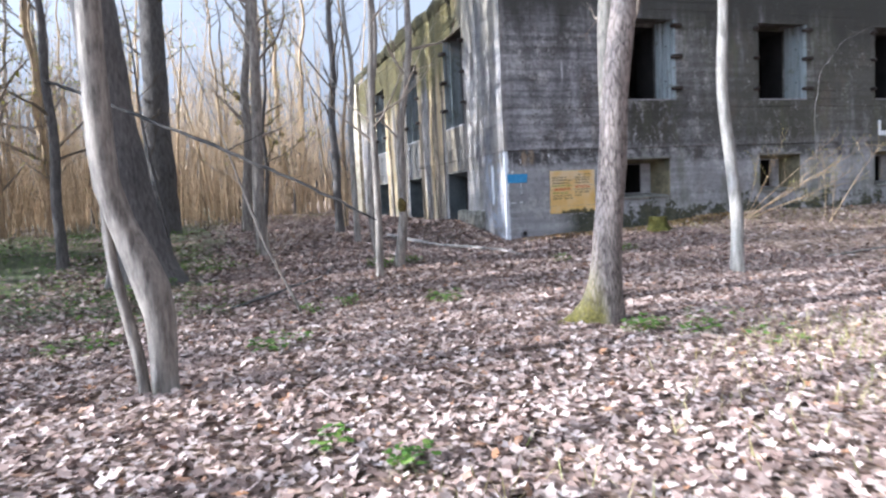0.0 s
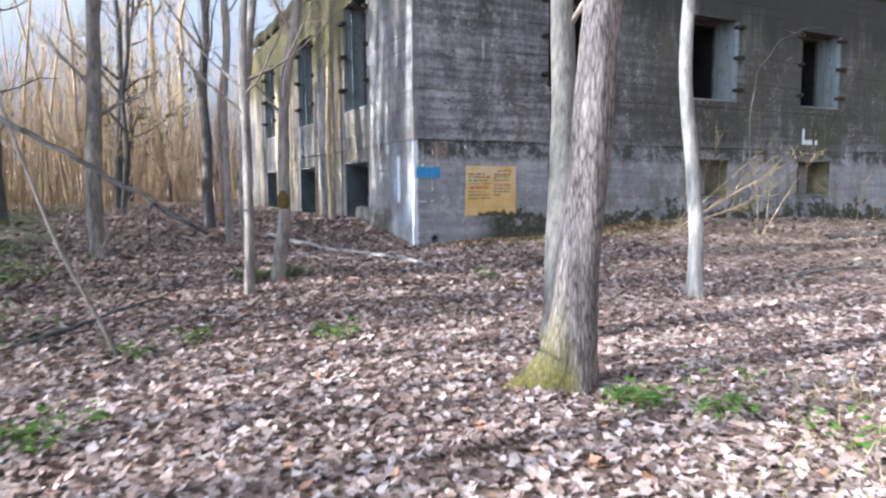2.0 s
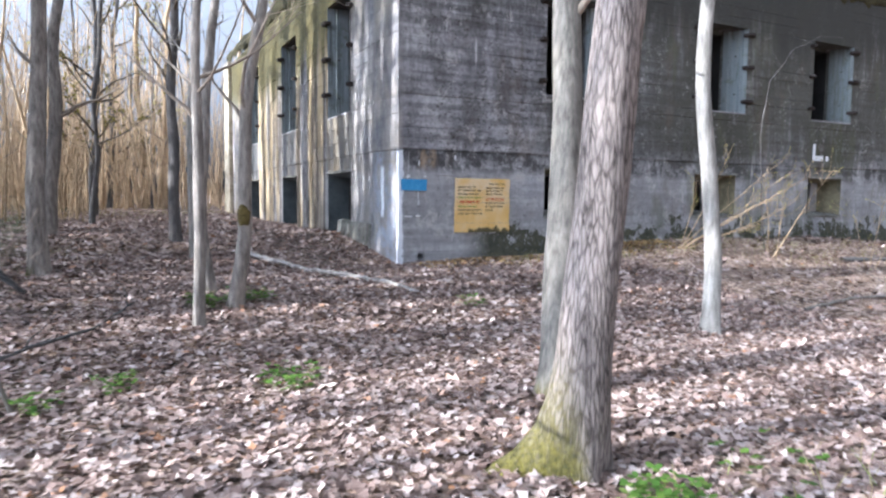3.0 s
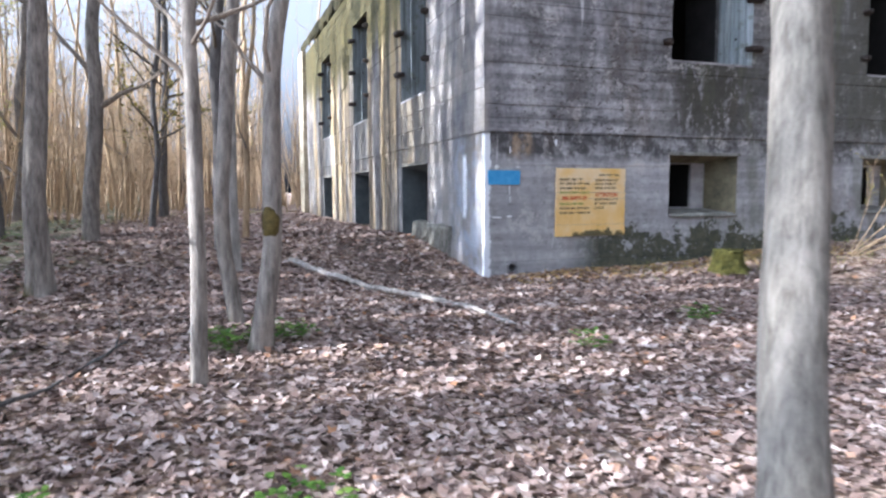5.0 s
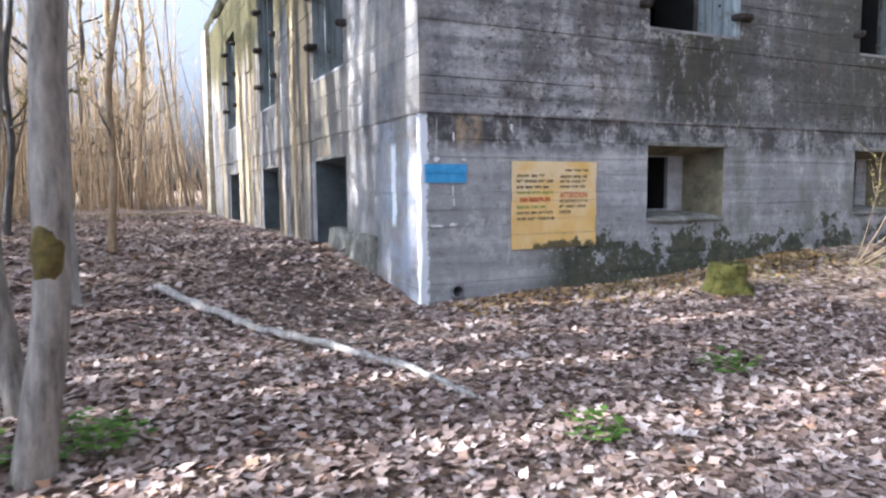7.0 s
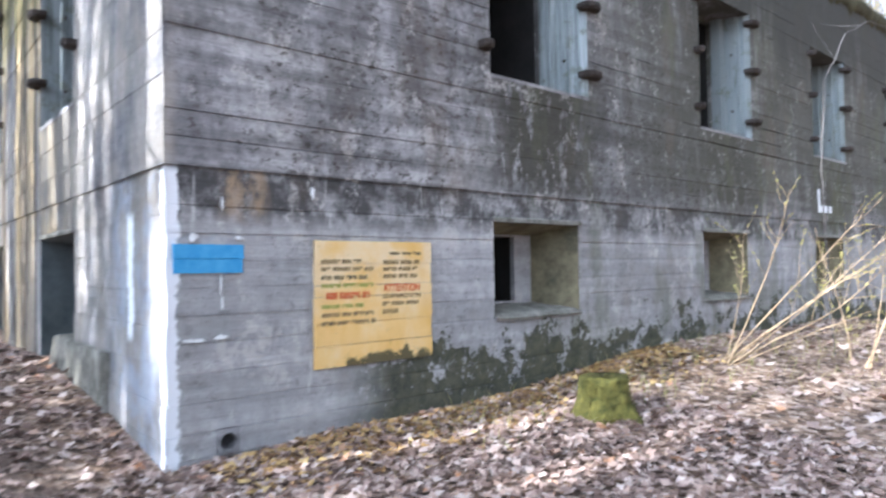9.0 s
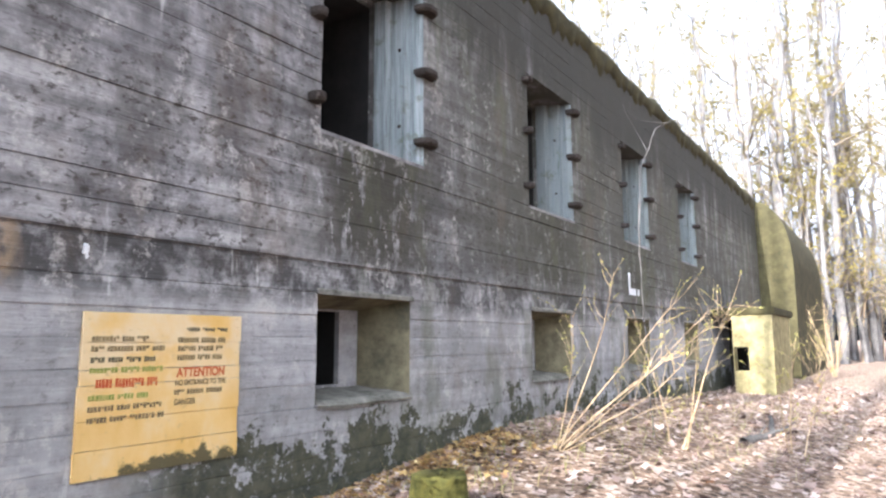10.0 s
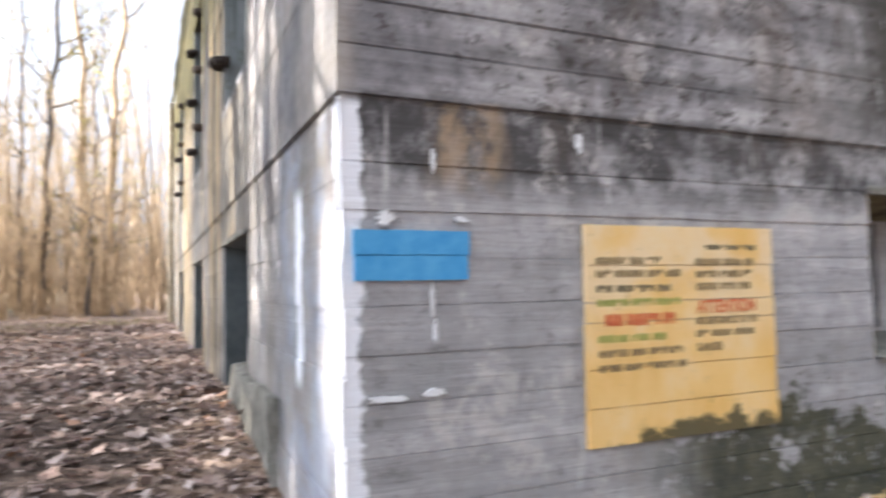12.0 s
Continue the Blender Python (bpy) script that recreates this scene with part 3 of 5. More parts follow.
def tree(x, y, r, top, height, bark_mat, seed, limbs=14, start=0.35, reach=3.0, twigs=3, flare=1.6, sides=16, wob=0.05, name="tree", label="", category="tree", group="", mid=None, kink=None, butt=None, knob=None, thick=1.0):
    """A bare tree: a trunk from (x, y) that reaches the offset top (dx, dy) at its tip, with limbs and twigs."""
    rng = random.Random(seed)
    z0 = ground_z(x, y) - 0.06
    root = new(name)
    root.location = (x, y, z0)
    n = 34
    pts, radii = [], []
    px, py = rng.uniform(0, 9), rng.uniform(0, 9)
    for i in range(n + 1):
        f = (i / n) ** 1.6
        h = f * height
        bx, by = top[0] * f, top[1] * f
        if mid:
            c = math.sin(math.pi * min(1, h / mid[2]))
            bx, by = bx + mid[0] * c, by + mid[1] * c
        if kink:
            s = min(1, max(0, (h - kink[1]) / (kink[2] - kink[1])))
            bx += kink[0] * s * s * (3 - 2 * s)
        w = wob * min(1, h) * (1 + f * 2)
        pts.append(Vector((bx + w * noise.noise(Vector((px, h * 0.6, 0))), by + w * noise.noise(Vector((py, h * 0.6, 4))), h)))
        radii.append(max(0.008, r * (1 - 0.86 * f) * (1 + (flare - 1) * math.exp(-h / (r * 1.6))) * (1 + (0.3 * math.exp(-((h - knob) / 0.28) ** 2) if knob else 0))))
    V, F = [], []
    tube(V, F, pts, radii, sides, lump=0.14)
    # buttress roots spread the foot unevenly
    if butt:
        bd = Vector((butt[0], butt[1], 0)).normalized()
        for v in V:
            al = Vector((v.x, v.y, 0)).normalized().dot(bd)
            if al > 0 and v.z < 1.6:
                v += bd * butt[2] * al ** 3 * math.exp(-max(v.z, 0) / 0.22)
    for v in V:
        if v.z < 0.7:
            a = math.atan2(v.y, v.x)
            k2 = 1 + 0.22 * math.exp(-v.z / 0.22) * math.cos(a * 4 + px)
            v.x, v.y = v.x * k2, v.y * k2
    raw_mesh("trunk", V, F, bark_mat, root, True)
    V, F = crown(rng, pts, radii, limbs, start, reach, twigs, thick=thick)
    raw_mesh("crown", V, F, M_BARK_C if bark_mat is M_BARK_C else M_TWIG_D if bark_mat is M_BARK_D else M_TWIG, root, True)
    tagged(root, label, category, group)
    return root


# ---- ground ----
def spread(lo, hi, fine_lo, fine_hi, fine, coarse):
    out, v = [], fine_lo
    while v < fine_hi:
        out.append(v)
        v += fine
    v, s = fine_hi, coarse
    while v < hi:
        out.append(v)
        v += s
        s *= 1.35
    out.append(hi)
    v, s = fine_lo - coarse, coarse
    head = []
    while v > lo:
        head.append(v)
        s *= 1.35
        v -= s
    return [lo] + head[::-1] + out


gx, gy = spread(-600, 700, -6, 28, 0.28, 0.8), spread(-600, 700, -4, 36, 0.28, 0.8)
gv = [(x, y, ground_z(x, y)) for y in gy for x in gx]
gw = len(gx)
gf = [(j * gw + i, j * gw + i + 1, (j + 1) * gw + i + 1, (j + 1) * gw + i) for j in range(len(gy) - 1) for i in range(gw - 1)]
ground = raw_mesh("ground", gv, gf, M_GROUND, None, True)
tagged(ground, "forest floor of soil and brown leaf litter", "ground", kind="structure")

# ---- the bunker ----
ROOF = 6.75
END_X, END_Y = 41.0, 32.4
bunker = new("bunker")
bunker.location = (0, 0, 0)
tagged(bunker, "two-storey weathered board-marked concrete bunker with dark embrasures", "bunker")

rng = random.Random(11)
f_low = [(u, u + 1.29, 1.25, 2.18) for u in LOWER]
f_up = [(u - 0.02, u + 1.5, 3.58, 5.46) for u in LOWER]
pipe_hole = [(7.9, 8.06, 0.47, 0.65)]
bm = bmesh.new()
pierced(bm, front, CX + 0.02, END_X, -0.3, ROOF, 0.02, 0.5, f_low + f_up + pipe_hole)
f_in = [(u + 0.02, u + 0.8, 1.37, 2.06) for u in LOWER] + [(u, u + 1.26, 3.58, 5.4) for u in LOWER]
pierced(bm, front, CX + 0.5, END_X, -0.3, ROOF, 0.5, 0.56, f_in)
part("wall_front", bm, M_WALL, bunker)
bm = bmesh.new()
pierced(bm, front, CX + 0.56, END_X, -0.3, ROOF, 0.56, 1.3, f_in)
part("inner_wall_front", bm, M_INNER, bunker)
bm = bmesh.new()
courses(bm, front, CX - 0.0, END_X, -0.3, ROOF, f_low + f_up + pipe_hole, rng)
part("front_board_cast", bm, M_WALL, bunker, "grey concrete cast against rough boards")["kind"] = "stuff"

l_low = [(u, u + 1.6, 0.6, 2.12) for u in LEFT_OPEN]
l_up = [(u, u + 1.6, 3.35, 5.8) for u in LEFT_OPEN]
bm = bmesh.new()
pierced(bm, left, CY + 0.5, END_Y, -0.3, ROOF, 0.02, 0.5, l_low + l_up)
part("wall_side", bm, M_WALL, bunker)
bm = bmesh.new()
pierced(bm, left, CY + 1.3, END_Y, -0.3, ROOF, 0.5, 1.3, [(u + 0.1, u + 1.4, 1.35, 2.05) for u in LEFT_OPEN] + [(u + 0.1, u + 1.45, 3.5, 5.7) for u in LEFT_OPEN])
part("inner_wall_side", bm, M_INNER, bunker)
bm = bmesh.new()
courses(bm, left, CY, END_Y, -0.3, ROOF, l_low + l_up, rng, 0.26)
part("side_board_cast", bm, M_WALL, bunker, "sunlit concrete with yellow lichen streaks")["kind"] = "stuff"

# far walls, and added near-black floors and a partition that keep the openings dark
bm = bmesh.new()
box(bm, CX + 0.1, END_X, END_Y, END_Y + 1.0, -0.3, ROOF)
part("wall_back", bm, M_BARE, bunker)
bm = bmesh.new()
box(bm, END_X, END_X + 1.0, CY + 0.1, END_Y + 1.0, -0.3, ROOF)
part("wall_end", bm, M_BARE, bunker)
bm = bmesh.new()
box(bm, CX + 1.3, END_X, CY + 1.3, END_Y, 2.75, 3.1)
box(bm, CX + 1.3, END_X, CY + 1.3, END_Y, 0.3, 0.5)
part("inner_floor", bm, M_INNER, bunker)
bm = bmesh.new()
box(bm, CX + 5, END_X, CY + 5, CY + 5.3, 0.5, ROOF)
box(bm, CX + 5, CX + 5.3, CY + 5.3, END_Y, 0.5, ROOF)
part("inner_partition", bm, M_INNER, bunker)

# the roof slab with a ragged, overgrown edge
bm = bmesh.new()
box(bm, CX + 0.06, END_X + 1, CY + 0.06, END_Y + 1, ROOF, ROOF + 0.04)
roof = part("roof", bm, M_BARE, bunker)
V, F = [], []
def rim(points, seedv):
    r2 = random.Random(seedv)
    b = len(V)
    for i, (p, inward) in enumerate(points):
        w = noise.noise(Vector((i * 0.11, seedv, 0))) * 0.22 + noise.noise(Vector((i * 0.63, seedv, 2))) * 0.08 + 0.1
        hang = 0.1 + 0.5 * abs(noise.noise(Vector((i * 0.37, seedv, 5)))) + r2.uniform(0, 0.05)
        prof = [(0.004, -hang), (-0.03, -hang * 0.8), (-0.05 - abs(w) * 0.2, 0.05), (0.05, 0.12 + w), (0.35, 0.3 + w), (1.6, 0.55 + w), (5.0, 0.6)]
        for d, z in prof:
            V.append(Vector(p) + Vector(inward) * d + Vector((0, 0, z)))
    n = len(prof)
    for i in range(len(points) - 1):
        for j in range(n - 1):
            F.append((b + i * n + j, b + (i + 1) * n + j, b + (i + 1) * n + j + 1, b + i * n + j + 1))
rim([((CX + 0.12 * i, CY, ROOF), (0, 1, 0)) for i in range(int((END_X - CX) / 0.12))], 3)
rim([((CX, CY + 0.12 * i, ROOF + 0.35 * min(1, i * 0.12 / 14)), (1, 0, 0)) for i in range(int((END_Y - CY) / 0.12))], 7)
raw_mesh("roof_growth", V, F, M_ROOFTOP, roof, True)


def stub(name, at, u, z, w, parent):
    """A rusted hinge stub: a bevelled plate let into the wall with a rounded nose."""
    bm = bmesh.new()
    ring = [(-w, -0.02), (-w * 0.85, -0.09), (-w * 0.4, -0.125), (w * 0.4, -0.125), (w * 0.85, -0.09), (w, -0.02), (w, 0.05), (-w, 0.05)]
    lv = []
    for zz, s in ((-0.045, 0.86), (-0.02, 1.0), (0.02, 1.0), (0.035, 0.9)):
        lv.append([bm.verts.new(at(u + a * s, d * s, z + zz)) for a, d in ring])
    for a, b in zip(lv, lv[1:]):
        for i in range(8):
            bm.faces.new((a[i], a[(i + 1) % 8], b[(i + 1) % 8], b[i]))
    bm.faces.new(lv[0])
    bm.faces.new(lv[-1])
    return part(name, bm, M_IRON, parent)


def upper_opening(at, u0, u1, z0, z1, deep, parent):
    """The fittings of a tall shuttered opening: painted reveal, sill and hinge stubs."""
    op = new("embrasure")
    op.parent = parent
    bm = bmesh.new()
    steps = [(u1, 0.0), (u1 - 0.05, 0.06), (u1 - 0.05, 0.15), (u1 - 0.11, 0.17), (u1 - 0.13, 0.34), (u1 - 0.21, 0.36), (u1 - 0.23, 0.495), (u1, 0.495)]
    if not deep:
        steps = [(u1 - 0.004, 0.0), (u1 - 0.012, 0.2), (u1 - 0.03, 0.21), (u1 - 0.04, 0.495)]
    for (a, d), (b, e) in zip(steps, steps[1:]):
        quad(bm, [at(a, d, z0 + 0.002), at(b, e, z0 + 0.002), at(b, e, z1 - 0.002), at(a, d, z1 - 0.002)])
    part("reveal", bm, M_SPLAY, op, "pale blue-green painted stepped reveal")
    bm = bmesh.new()
    v = [at(u0, -0.01, z0 - 0.03), at(u1, -0.01, z0 - 0.03), at(u1, -0.015, z0 + 0.004), at(u0, -0.015, z0 + 0.004), at(u0, 0.49, z0 + 0.05), at(u1, 0.49, z0 + 0.05)]
    vs = [bm.verts.new(p) for p in v]
    bm.faces.new((vs[0], vs[1], vs[2], vs[3]))
    bm.faces.new((vs[3], vs[2], vs[5], vs[4]))
    part("sill", bm, M_BARE, op)
    for z in ((z0 + 0.26, z0 + 1.02, z0 + 1.74) if deep else (z0 + 0.53, z0 + 1.31, z0 + 2.1)):
        stub("hinge_stub", at, u1 + 0.03, z, 0.14, op)
        stub("hinge_stub", at, u0 - 0.09, z, 0.07, op)
    # bolt holes plugged with iron down the reveal
    for z in (z0 + 0.45, z0 + 1.3):
        bm = bmesh.new()
        a = at(u1 - 0.12, 0.23, z)
        bmesh.ops.create_icosphere(bm, subdivisions=1, radius=0.022, matrix=Matrix.Translation(a))
        part("bolt", bm, M_IRON, op)
    return op


def lower_opening(at, u0, u1, z0, z1, parent, mat, splay=0.23):
    """The fittings of a low embrasure: splayed side, sloping head and sill, and a head drip."""
    op = new("embrasure")
    op.parent = parent
    bm = bmesh.new()
    quad(bm, [at(u1 - 0.003, 0.012, z0 + 0.01), at(u1 - splay, 0.495, z0 + 0.1), at(u1 - splay, 0.495, z1 - 0.1), at(u1 - 0.003, 0.012, z1 - 0.01)])
    quad(bm, [at(u0 + 0.003, 0.012, z0 + 0.01), at(u0 + 0.01, 0.495, z0 + 0.1), at(u0 + 0.01, 0.495, z1 - 0.1), at(u0 + 0.003, 0.012, z1 - 0.01)])
    quad(bm, [at(u0 + 0.003, 0.012, z1 - 0.01), at(u1 - 0.003, 0.012, z1 - 0.01), at(u1 - splay, 0.495, z1 - 0.1), at(u0 + 0.01, 0.495, z1 - 0.1)])
    bmesh.ops.remove_doubles(bm, verts=bm.verts[:], dist=0.0005)
    part("reveal", bm, mat, op, "splayed reveal, ochre stained in front, shade-toned at the side")
    bm = bmesh.new()
    pts = [(-0.014, z0 - 0.03), (-0.02, z0 + 0.0), (0.05, z0 + 0.035), (0.495, z0 + 0.1)]
    n = 10
    rows = []
    r2 = random.Random(int(u0 * 10))
    for i in range(n + 1):
        u = u0 + (u1 - u0) * i / n
        rows.append([bm.verts.new(at(u, d + r2.uniform(-0.008, 0.004), z + r2.uniform(-0.012, 0.008))) for d, z in pts])
    for a, b in zip(rows, rows[1:]):
        for j in range(3):
            bm.faces.new((a[j], b[j], b[j + 1], a[j + 1]))
    part("sill", bm, M_BLOCK, op, "crumbled sloping sill")
    bm = bmesh.new()
    rows = []
    for i in range(n + 1):
        u = u0 - 0.03 + (u1 - u0 + 0.06) * i / n
        s = r2.uniform(0, 0.01)
        rows.append([bm.verts.new(at(u, d, z)) for d, z in ((-0.004, z1 + 0.035 + s), (-0.022, z1 + 0.02), (-0.022, z1 - 0.012), (0.02, z1 - 0.014))])
    for a, b in zip(rows, rows[1:]):
        for j in range(3):
            bm.faces.new((a[j], b[j], b[j + 1], a[j + 1]))
    part("lintel_edge", bm, M_BLOCK, op)
    return op


for (a, b, c, d) in f_up:
    upper_opening(front, a, b, c, d, True, bunker)
for (a, b, c, d) in f_low:
    lower_opening(front, a, b, c, d, bunker, M_OCHRE)
for (a, b, c, d) in l_up:
    upper_opening(left, a, b, c, d, False, bunker)
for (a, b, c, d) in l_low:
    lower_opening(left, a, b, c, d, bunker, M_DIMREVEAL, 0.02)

# broken block that fills the foot of the first side opening
bm = bmesh.new()
bmesh.ops.create_cube(bm, size=1.0, matrix=Matrix.Translation((CX + 0.2, 16.7, 0.62)) @ Matrix.Diagonal((0.46, 2.0, 0.95, 1)))
bmesh.ops.subdivide_edges(bm, edges=bm.edges[:], cuts=7, use_grid_fill=True)
for v in bm.verts:
    q = v.co * 3.1
    v.co += Vector((noise.noise(q), noise.noise(q + Vector((9, 0, 0))), noise.noise(q + Vector((0, 9, 0))))) * 0.05
part("broken_block", bm, M_BLOCK, bunker, "crumbling mossy concrete footing", True)

# drain mouth near the corner
bm = bmesh.new()
n = 16
inn = [bm.verts.new(front(7.98 + 0.06 * math.cos(2 * math.pi * i / n), -0.004, 0.56 + 0.06 * math.sin(2 * math.pi * i / n))) for i in range(n)]
deep = [bm.verts.new(front(7.98 + 0.06 * math.cos(2 * math.pi * i / n), 0.3, 0.56 + 0.06 * math.sin(2 * math.pi * i / n))) for i in range(n)]
outv = [bm.verts.new(front(7.98 + 0.1 * max(-0.8, min(0.8, 1.3 * math.cos(2 * math.pi * i / n))), 0.0, 0.56 + 0.11 * max(-0.82, min(0.82, 1.3 * math.sin(2 * math.pi * i / n))))) for i in range(n)]
for i in range(n):
    j = (i + 1) % n
    bm.faces.new((outv[i], outv[j], inn[j], inn[i]))
    bm.faces.new((inn[i], inn[j], deep[j], deep[i]))
part("drain_mouth", bm, M_BARE, bunker)

# side strip of the far left end and the stepped buttresses beyond the openings
bm = bmesh.new()
box(bm, CX - 0.14, CX - 0.0, END_Y - 1.0, END_Y + 0.2, -0.3, ROOF + 0.12)
part("corner_pilaster", bm, M_PALE, bunker, "corner pilaster, pale as in sunlight")
# entrance block that juts from the front wall, with a gap beside it
bm = bmesh.new()
pierced(bm, lambda u, d, z: (25.0 + d, u, z), 12.92, 13.86, -0.2, 2.4, 0.0, 0.4, [(13.5, 13.84, 1.0, 1.6)])
box(bm, 25.4, 28.2, 12.92, 13.3, -0.2, 2.4)
part("entrance_block", bm, M_PORCH, bunker, "yellowish block with a small dark opening")
# near-black wall in the gap, standing in for the shadow there
bm = bmesh.new()
box(bm, 27.0, 28.6, 13.3, CY - 0.02, -0.2, 2.4)
part("entrance_shade_wall", bm, M_INNER, bunker)
bm = bmesh.new()
box(bm, 24.95, 28.6, 12.85, CY - 0.02, 2.4, 2.6)
bmesh.ops.bevel(bm, geom=bm.edges[:], offset=0.03, segments=2, affect="EDGES")
part("entrance_roof", bm, M_ROOFTOP, bunker)
# the end wing stands forward of the wall under a rounded, overgrown shoulder
prof = [(13.2, -0.3), (13.2, 4.6)] + [(CY - 1.13 * math.cos(q * math.pi / 16), 4.6 + 2.2 * math.sin(q * math.pi / 16)) for q in range(1, 9)] + [(CY - 0.02, -0.3)]
bm = bmesh.new()
ends = [[bm.verts.new((x, y, z)) for y, z in prof] for x in (33.0, 43.5)]
for i in range(len(prof) - 1):
    bm.faces.new((ends[0][i], ends[1][i], ends[1][i + 1], ends[0][i + 1]))
bm.faces.new(ends[1])
part("end_wing", bm, M_ROOFTOP, bunker, "overgrown rounded end wing")
bm = bmesh.new()
bm.faces.new([bm.verts.new((33.0, y, z)) for y, z in prof])
part("end_wing_face", bm, M_ROOFTOP, bunker, "mossy sunlit end face")

# ---- painted marks on the front wall ----
sign = new("warning_sign")
sign.location = front(8.655, 0, 0.975)
tagged(sign, "faded yellow painted warning panel on the concrete wall", "sign")


def patch(name, u0, u1, z0, z1, d, mat, parent, rows, label="", wear=0.004, seed=1):
    """A thin coat of paint, broken where the board joints run."""
    r2 = random.Random(seed)
    bm = bmesh.new()
    zs = [z0] + [q for q in rows if z0 + 0.03 < q < z1 - 0.03] + [z1]
    n = 14
    below = None
    for a, b in zip(zs, zs[1:]):
        lo, hi = [], []
        for i in range(n + 1):
            u = u0 + (u1 - u0) * i / n
            e = (r2.uniform(-wear, wear) if i in (0, n) else 0)
            lo.append(bm.verts.new((u + e, d, a + 0.001 + r2.uniform(0, 0.002))))
            hi.append(bm.verts.new((u + e, d, b - 0.001 - r2.uniform(0, 0.002))))
        lo2 = [bm.verts.new((w.co.x, d + 0.02, w.co.z)) for w in lo]
        hi2 = [bm.verts.new((w.co.x, d + 0.02, w.co.z)) for w in hi]
        for i in range(n):
            bm.faces.new((lo[i], lo[i + 1], hi[i + 1], hi[i]))
            bm.faces.new((lo2[i], lo2[i + 1], lo[i + 1], lo[i]))
            bm.faces.new((hi[i], hi[i + 1], hi2[i + 1], hi2[i]))
        if below:
            for i in range(n):
                bm.faces.new((below[i], below[i + 1], lo2[i + 1], lo2[i]))
        below = hi2
        bm.faces.new((lo[0], hi[0], hi2[0], lo2[0]))
        bm.faces.new((lo[n], lo2[n], hi2[n], hi[n]))
    return part(name, bm, mat, parent, label)


patch("painted_panel", 0, 1.149, 0, 0.985, -0.008, M_SIGN, sign, [0.17, 0.34, 0.545, 0.635, 0.8], "faded yellow paint", 0.006, 3)
patch("blue_mark", 7.61, 8.09, 1.72, 1.92, CY - 0.006, M_BLUE, None, [1.82], "", 0.006, 5)
tagged(bpy.data.objects["blue_mark"], "blue painted rectangle on the concrete wall", "paint mark")


def scrap(u, z, w, t, seed):
    """A ragged scrap of paint."""
    r2 = random.Random(seed)
    bm = bmesh.new()
    n = 22
    ring = []
    for i in range(n):
        q = 2 * math.pi * i / n
        s = r2.uniform(0.45, 1.15)
        ring.append(bm.verts.new((u + w * s * math.cos(q), CY - 0.005, z + t * s * math.sin(q))))
    back = [bm.verts.new((v.co.x, CY + 0.01, v.co.z)) for v in ring]
    bm.faces.new(ring)
    for i in range(n):
        bm.faces.new((ring[i], back[i], back[(i + 1) % n], ring[(i + 1) % n]))
    return tagged(part("paint_scrap", bm, M_WHITE), "ragged scrap of white paint on the concrete wall", "paint mark", "paint scraps")


for i, (u, z, w, t) in enumerate(((7.74, 1.268, 0.1, 0.014), (7.93, 1.28, 0.05, 0.02), (7.93, 1.64, 0.009, 0.07), (7.94, 1.52, 0.008, 0.05), (7.74, 1.96, 0.045, 0.035), (8.65, 2.32, 0.022, 0.05), (8.06, 1.965, 0.035, 0.014), (7.94, 2.2, 0.012, 0.05))):
    scrap(u, z, w, t, 60 + i)


def lettering(text, u, z, height, mat, width=None):
    cu = bpy.data.curves.new("lettering", "FONT")
    cu.body, cu.size, cu.extrude, cu.offset = text, height * 1.38, 0.0008, height * 0.035
    tmp = bpy.data.objects.new("lettering", cu)
    scene.collection.objects.link(tmp)
    bpy.context.view_layer.update()
    me = bpy.data.meshes.new_from_object(tmp.evaluated_get(bpy.context.evaluated_depsgraph_get()))
    bpy.data.objects.remove(tmp)
    me.materials.clear()
    me.materials.append(mat)
    xs = [v.co.x for v in me.vertices]
    s = width / (max(xs) - min(xs)) if width else 1
    me.transform(Matrix.Translation((u, -0.0105, z)) @ Matrix.Rotation(radians(90), 4, "X") @ Matrix.Diagonal((s, 1, 1, 1)))
    ob = new("lettering", me)
    ob.parent = sign
    return ob


def bars(u0, u1, z, height, mat, seed):
    """A line of unreadable words as plain bars."""
    r2 = random.Random(seed)
    bm = bmesh.new()
    u, left_in_word = u0, r2.randint(4, 8)
    while u < u1 - 0.01:
        e = min(u1, u + r2.uniform(0.011, 0.02))
        lo, hi = r2.choice(((0, 1), (0, 1), (0, 1), (0.05, 1), (0.0, 0.9), (0.45, 1)))
        box(bm, u, e, -0.0108, -0.009, z + lo * height + r2.uniform(0, 0.003), z + hi * height - r2.uniform(0, 0.004))
        left_in_word -= 1
        u = e + (0.0055 if left_in_word else 0.024)
        if left_in_word <= 0:
            left_in_word = r2.randint(4, 9)
    part("word_line", bm, mat, sign)["kind"] = "stuff"


lettering("ATTENTION", 0.64, 0.572, 0.062, M_RED, 0.38)
lettering("NO ENTRANCE TO THE", 0.63, 0.517, 0.036, M_BLACK, 0.40)
bars(0.63, 1.02, 0.456, 0.036, M_BLACK, 2)
lettering("DANGER", 0.63, 0.392, 0.038, M_BLACK, 0.16)
for i, z in enumerate((0.795, 0.738, 0.68)):
    bars(0.64, 1.03 - 0.02 * i, z, 0.038, M_BLACK, 10 + i)
bars(0.70, 1.04, 0.872, 0.028, M_OCHRE, 15)
bars(0.10, 0.50, 0.525, 0.058, M_RED, 21)
for i, (z, m, e) in enumerate(((0.805, M_BLACK, 0.44), (0.745, M_BLACK, 0.54), (0.678, M_OCHRE, 0.48), (0.615, M_GREEN, 0.56), (0.455, M_GREEN, 0.44), (0.39, M_BLACK, 0.55), (0.325, M_BLACK, 0.56))):
    bars(0.06, e, z, 0.036, m, 30 + i)

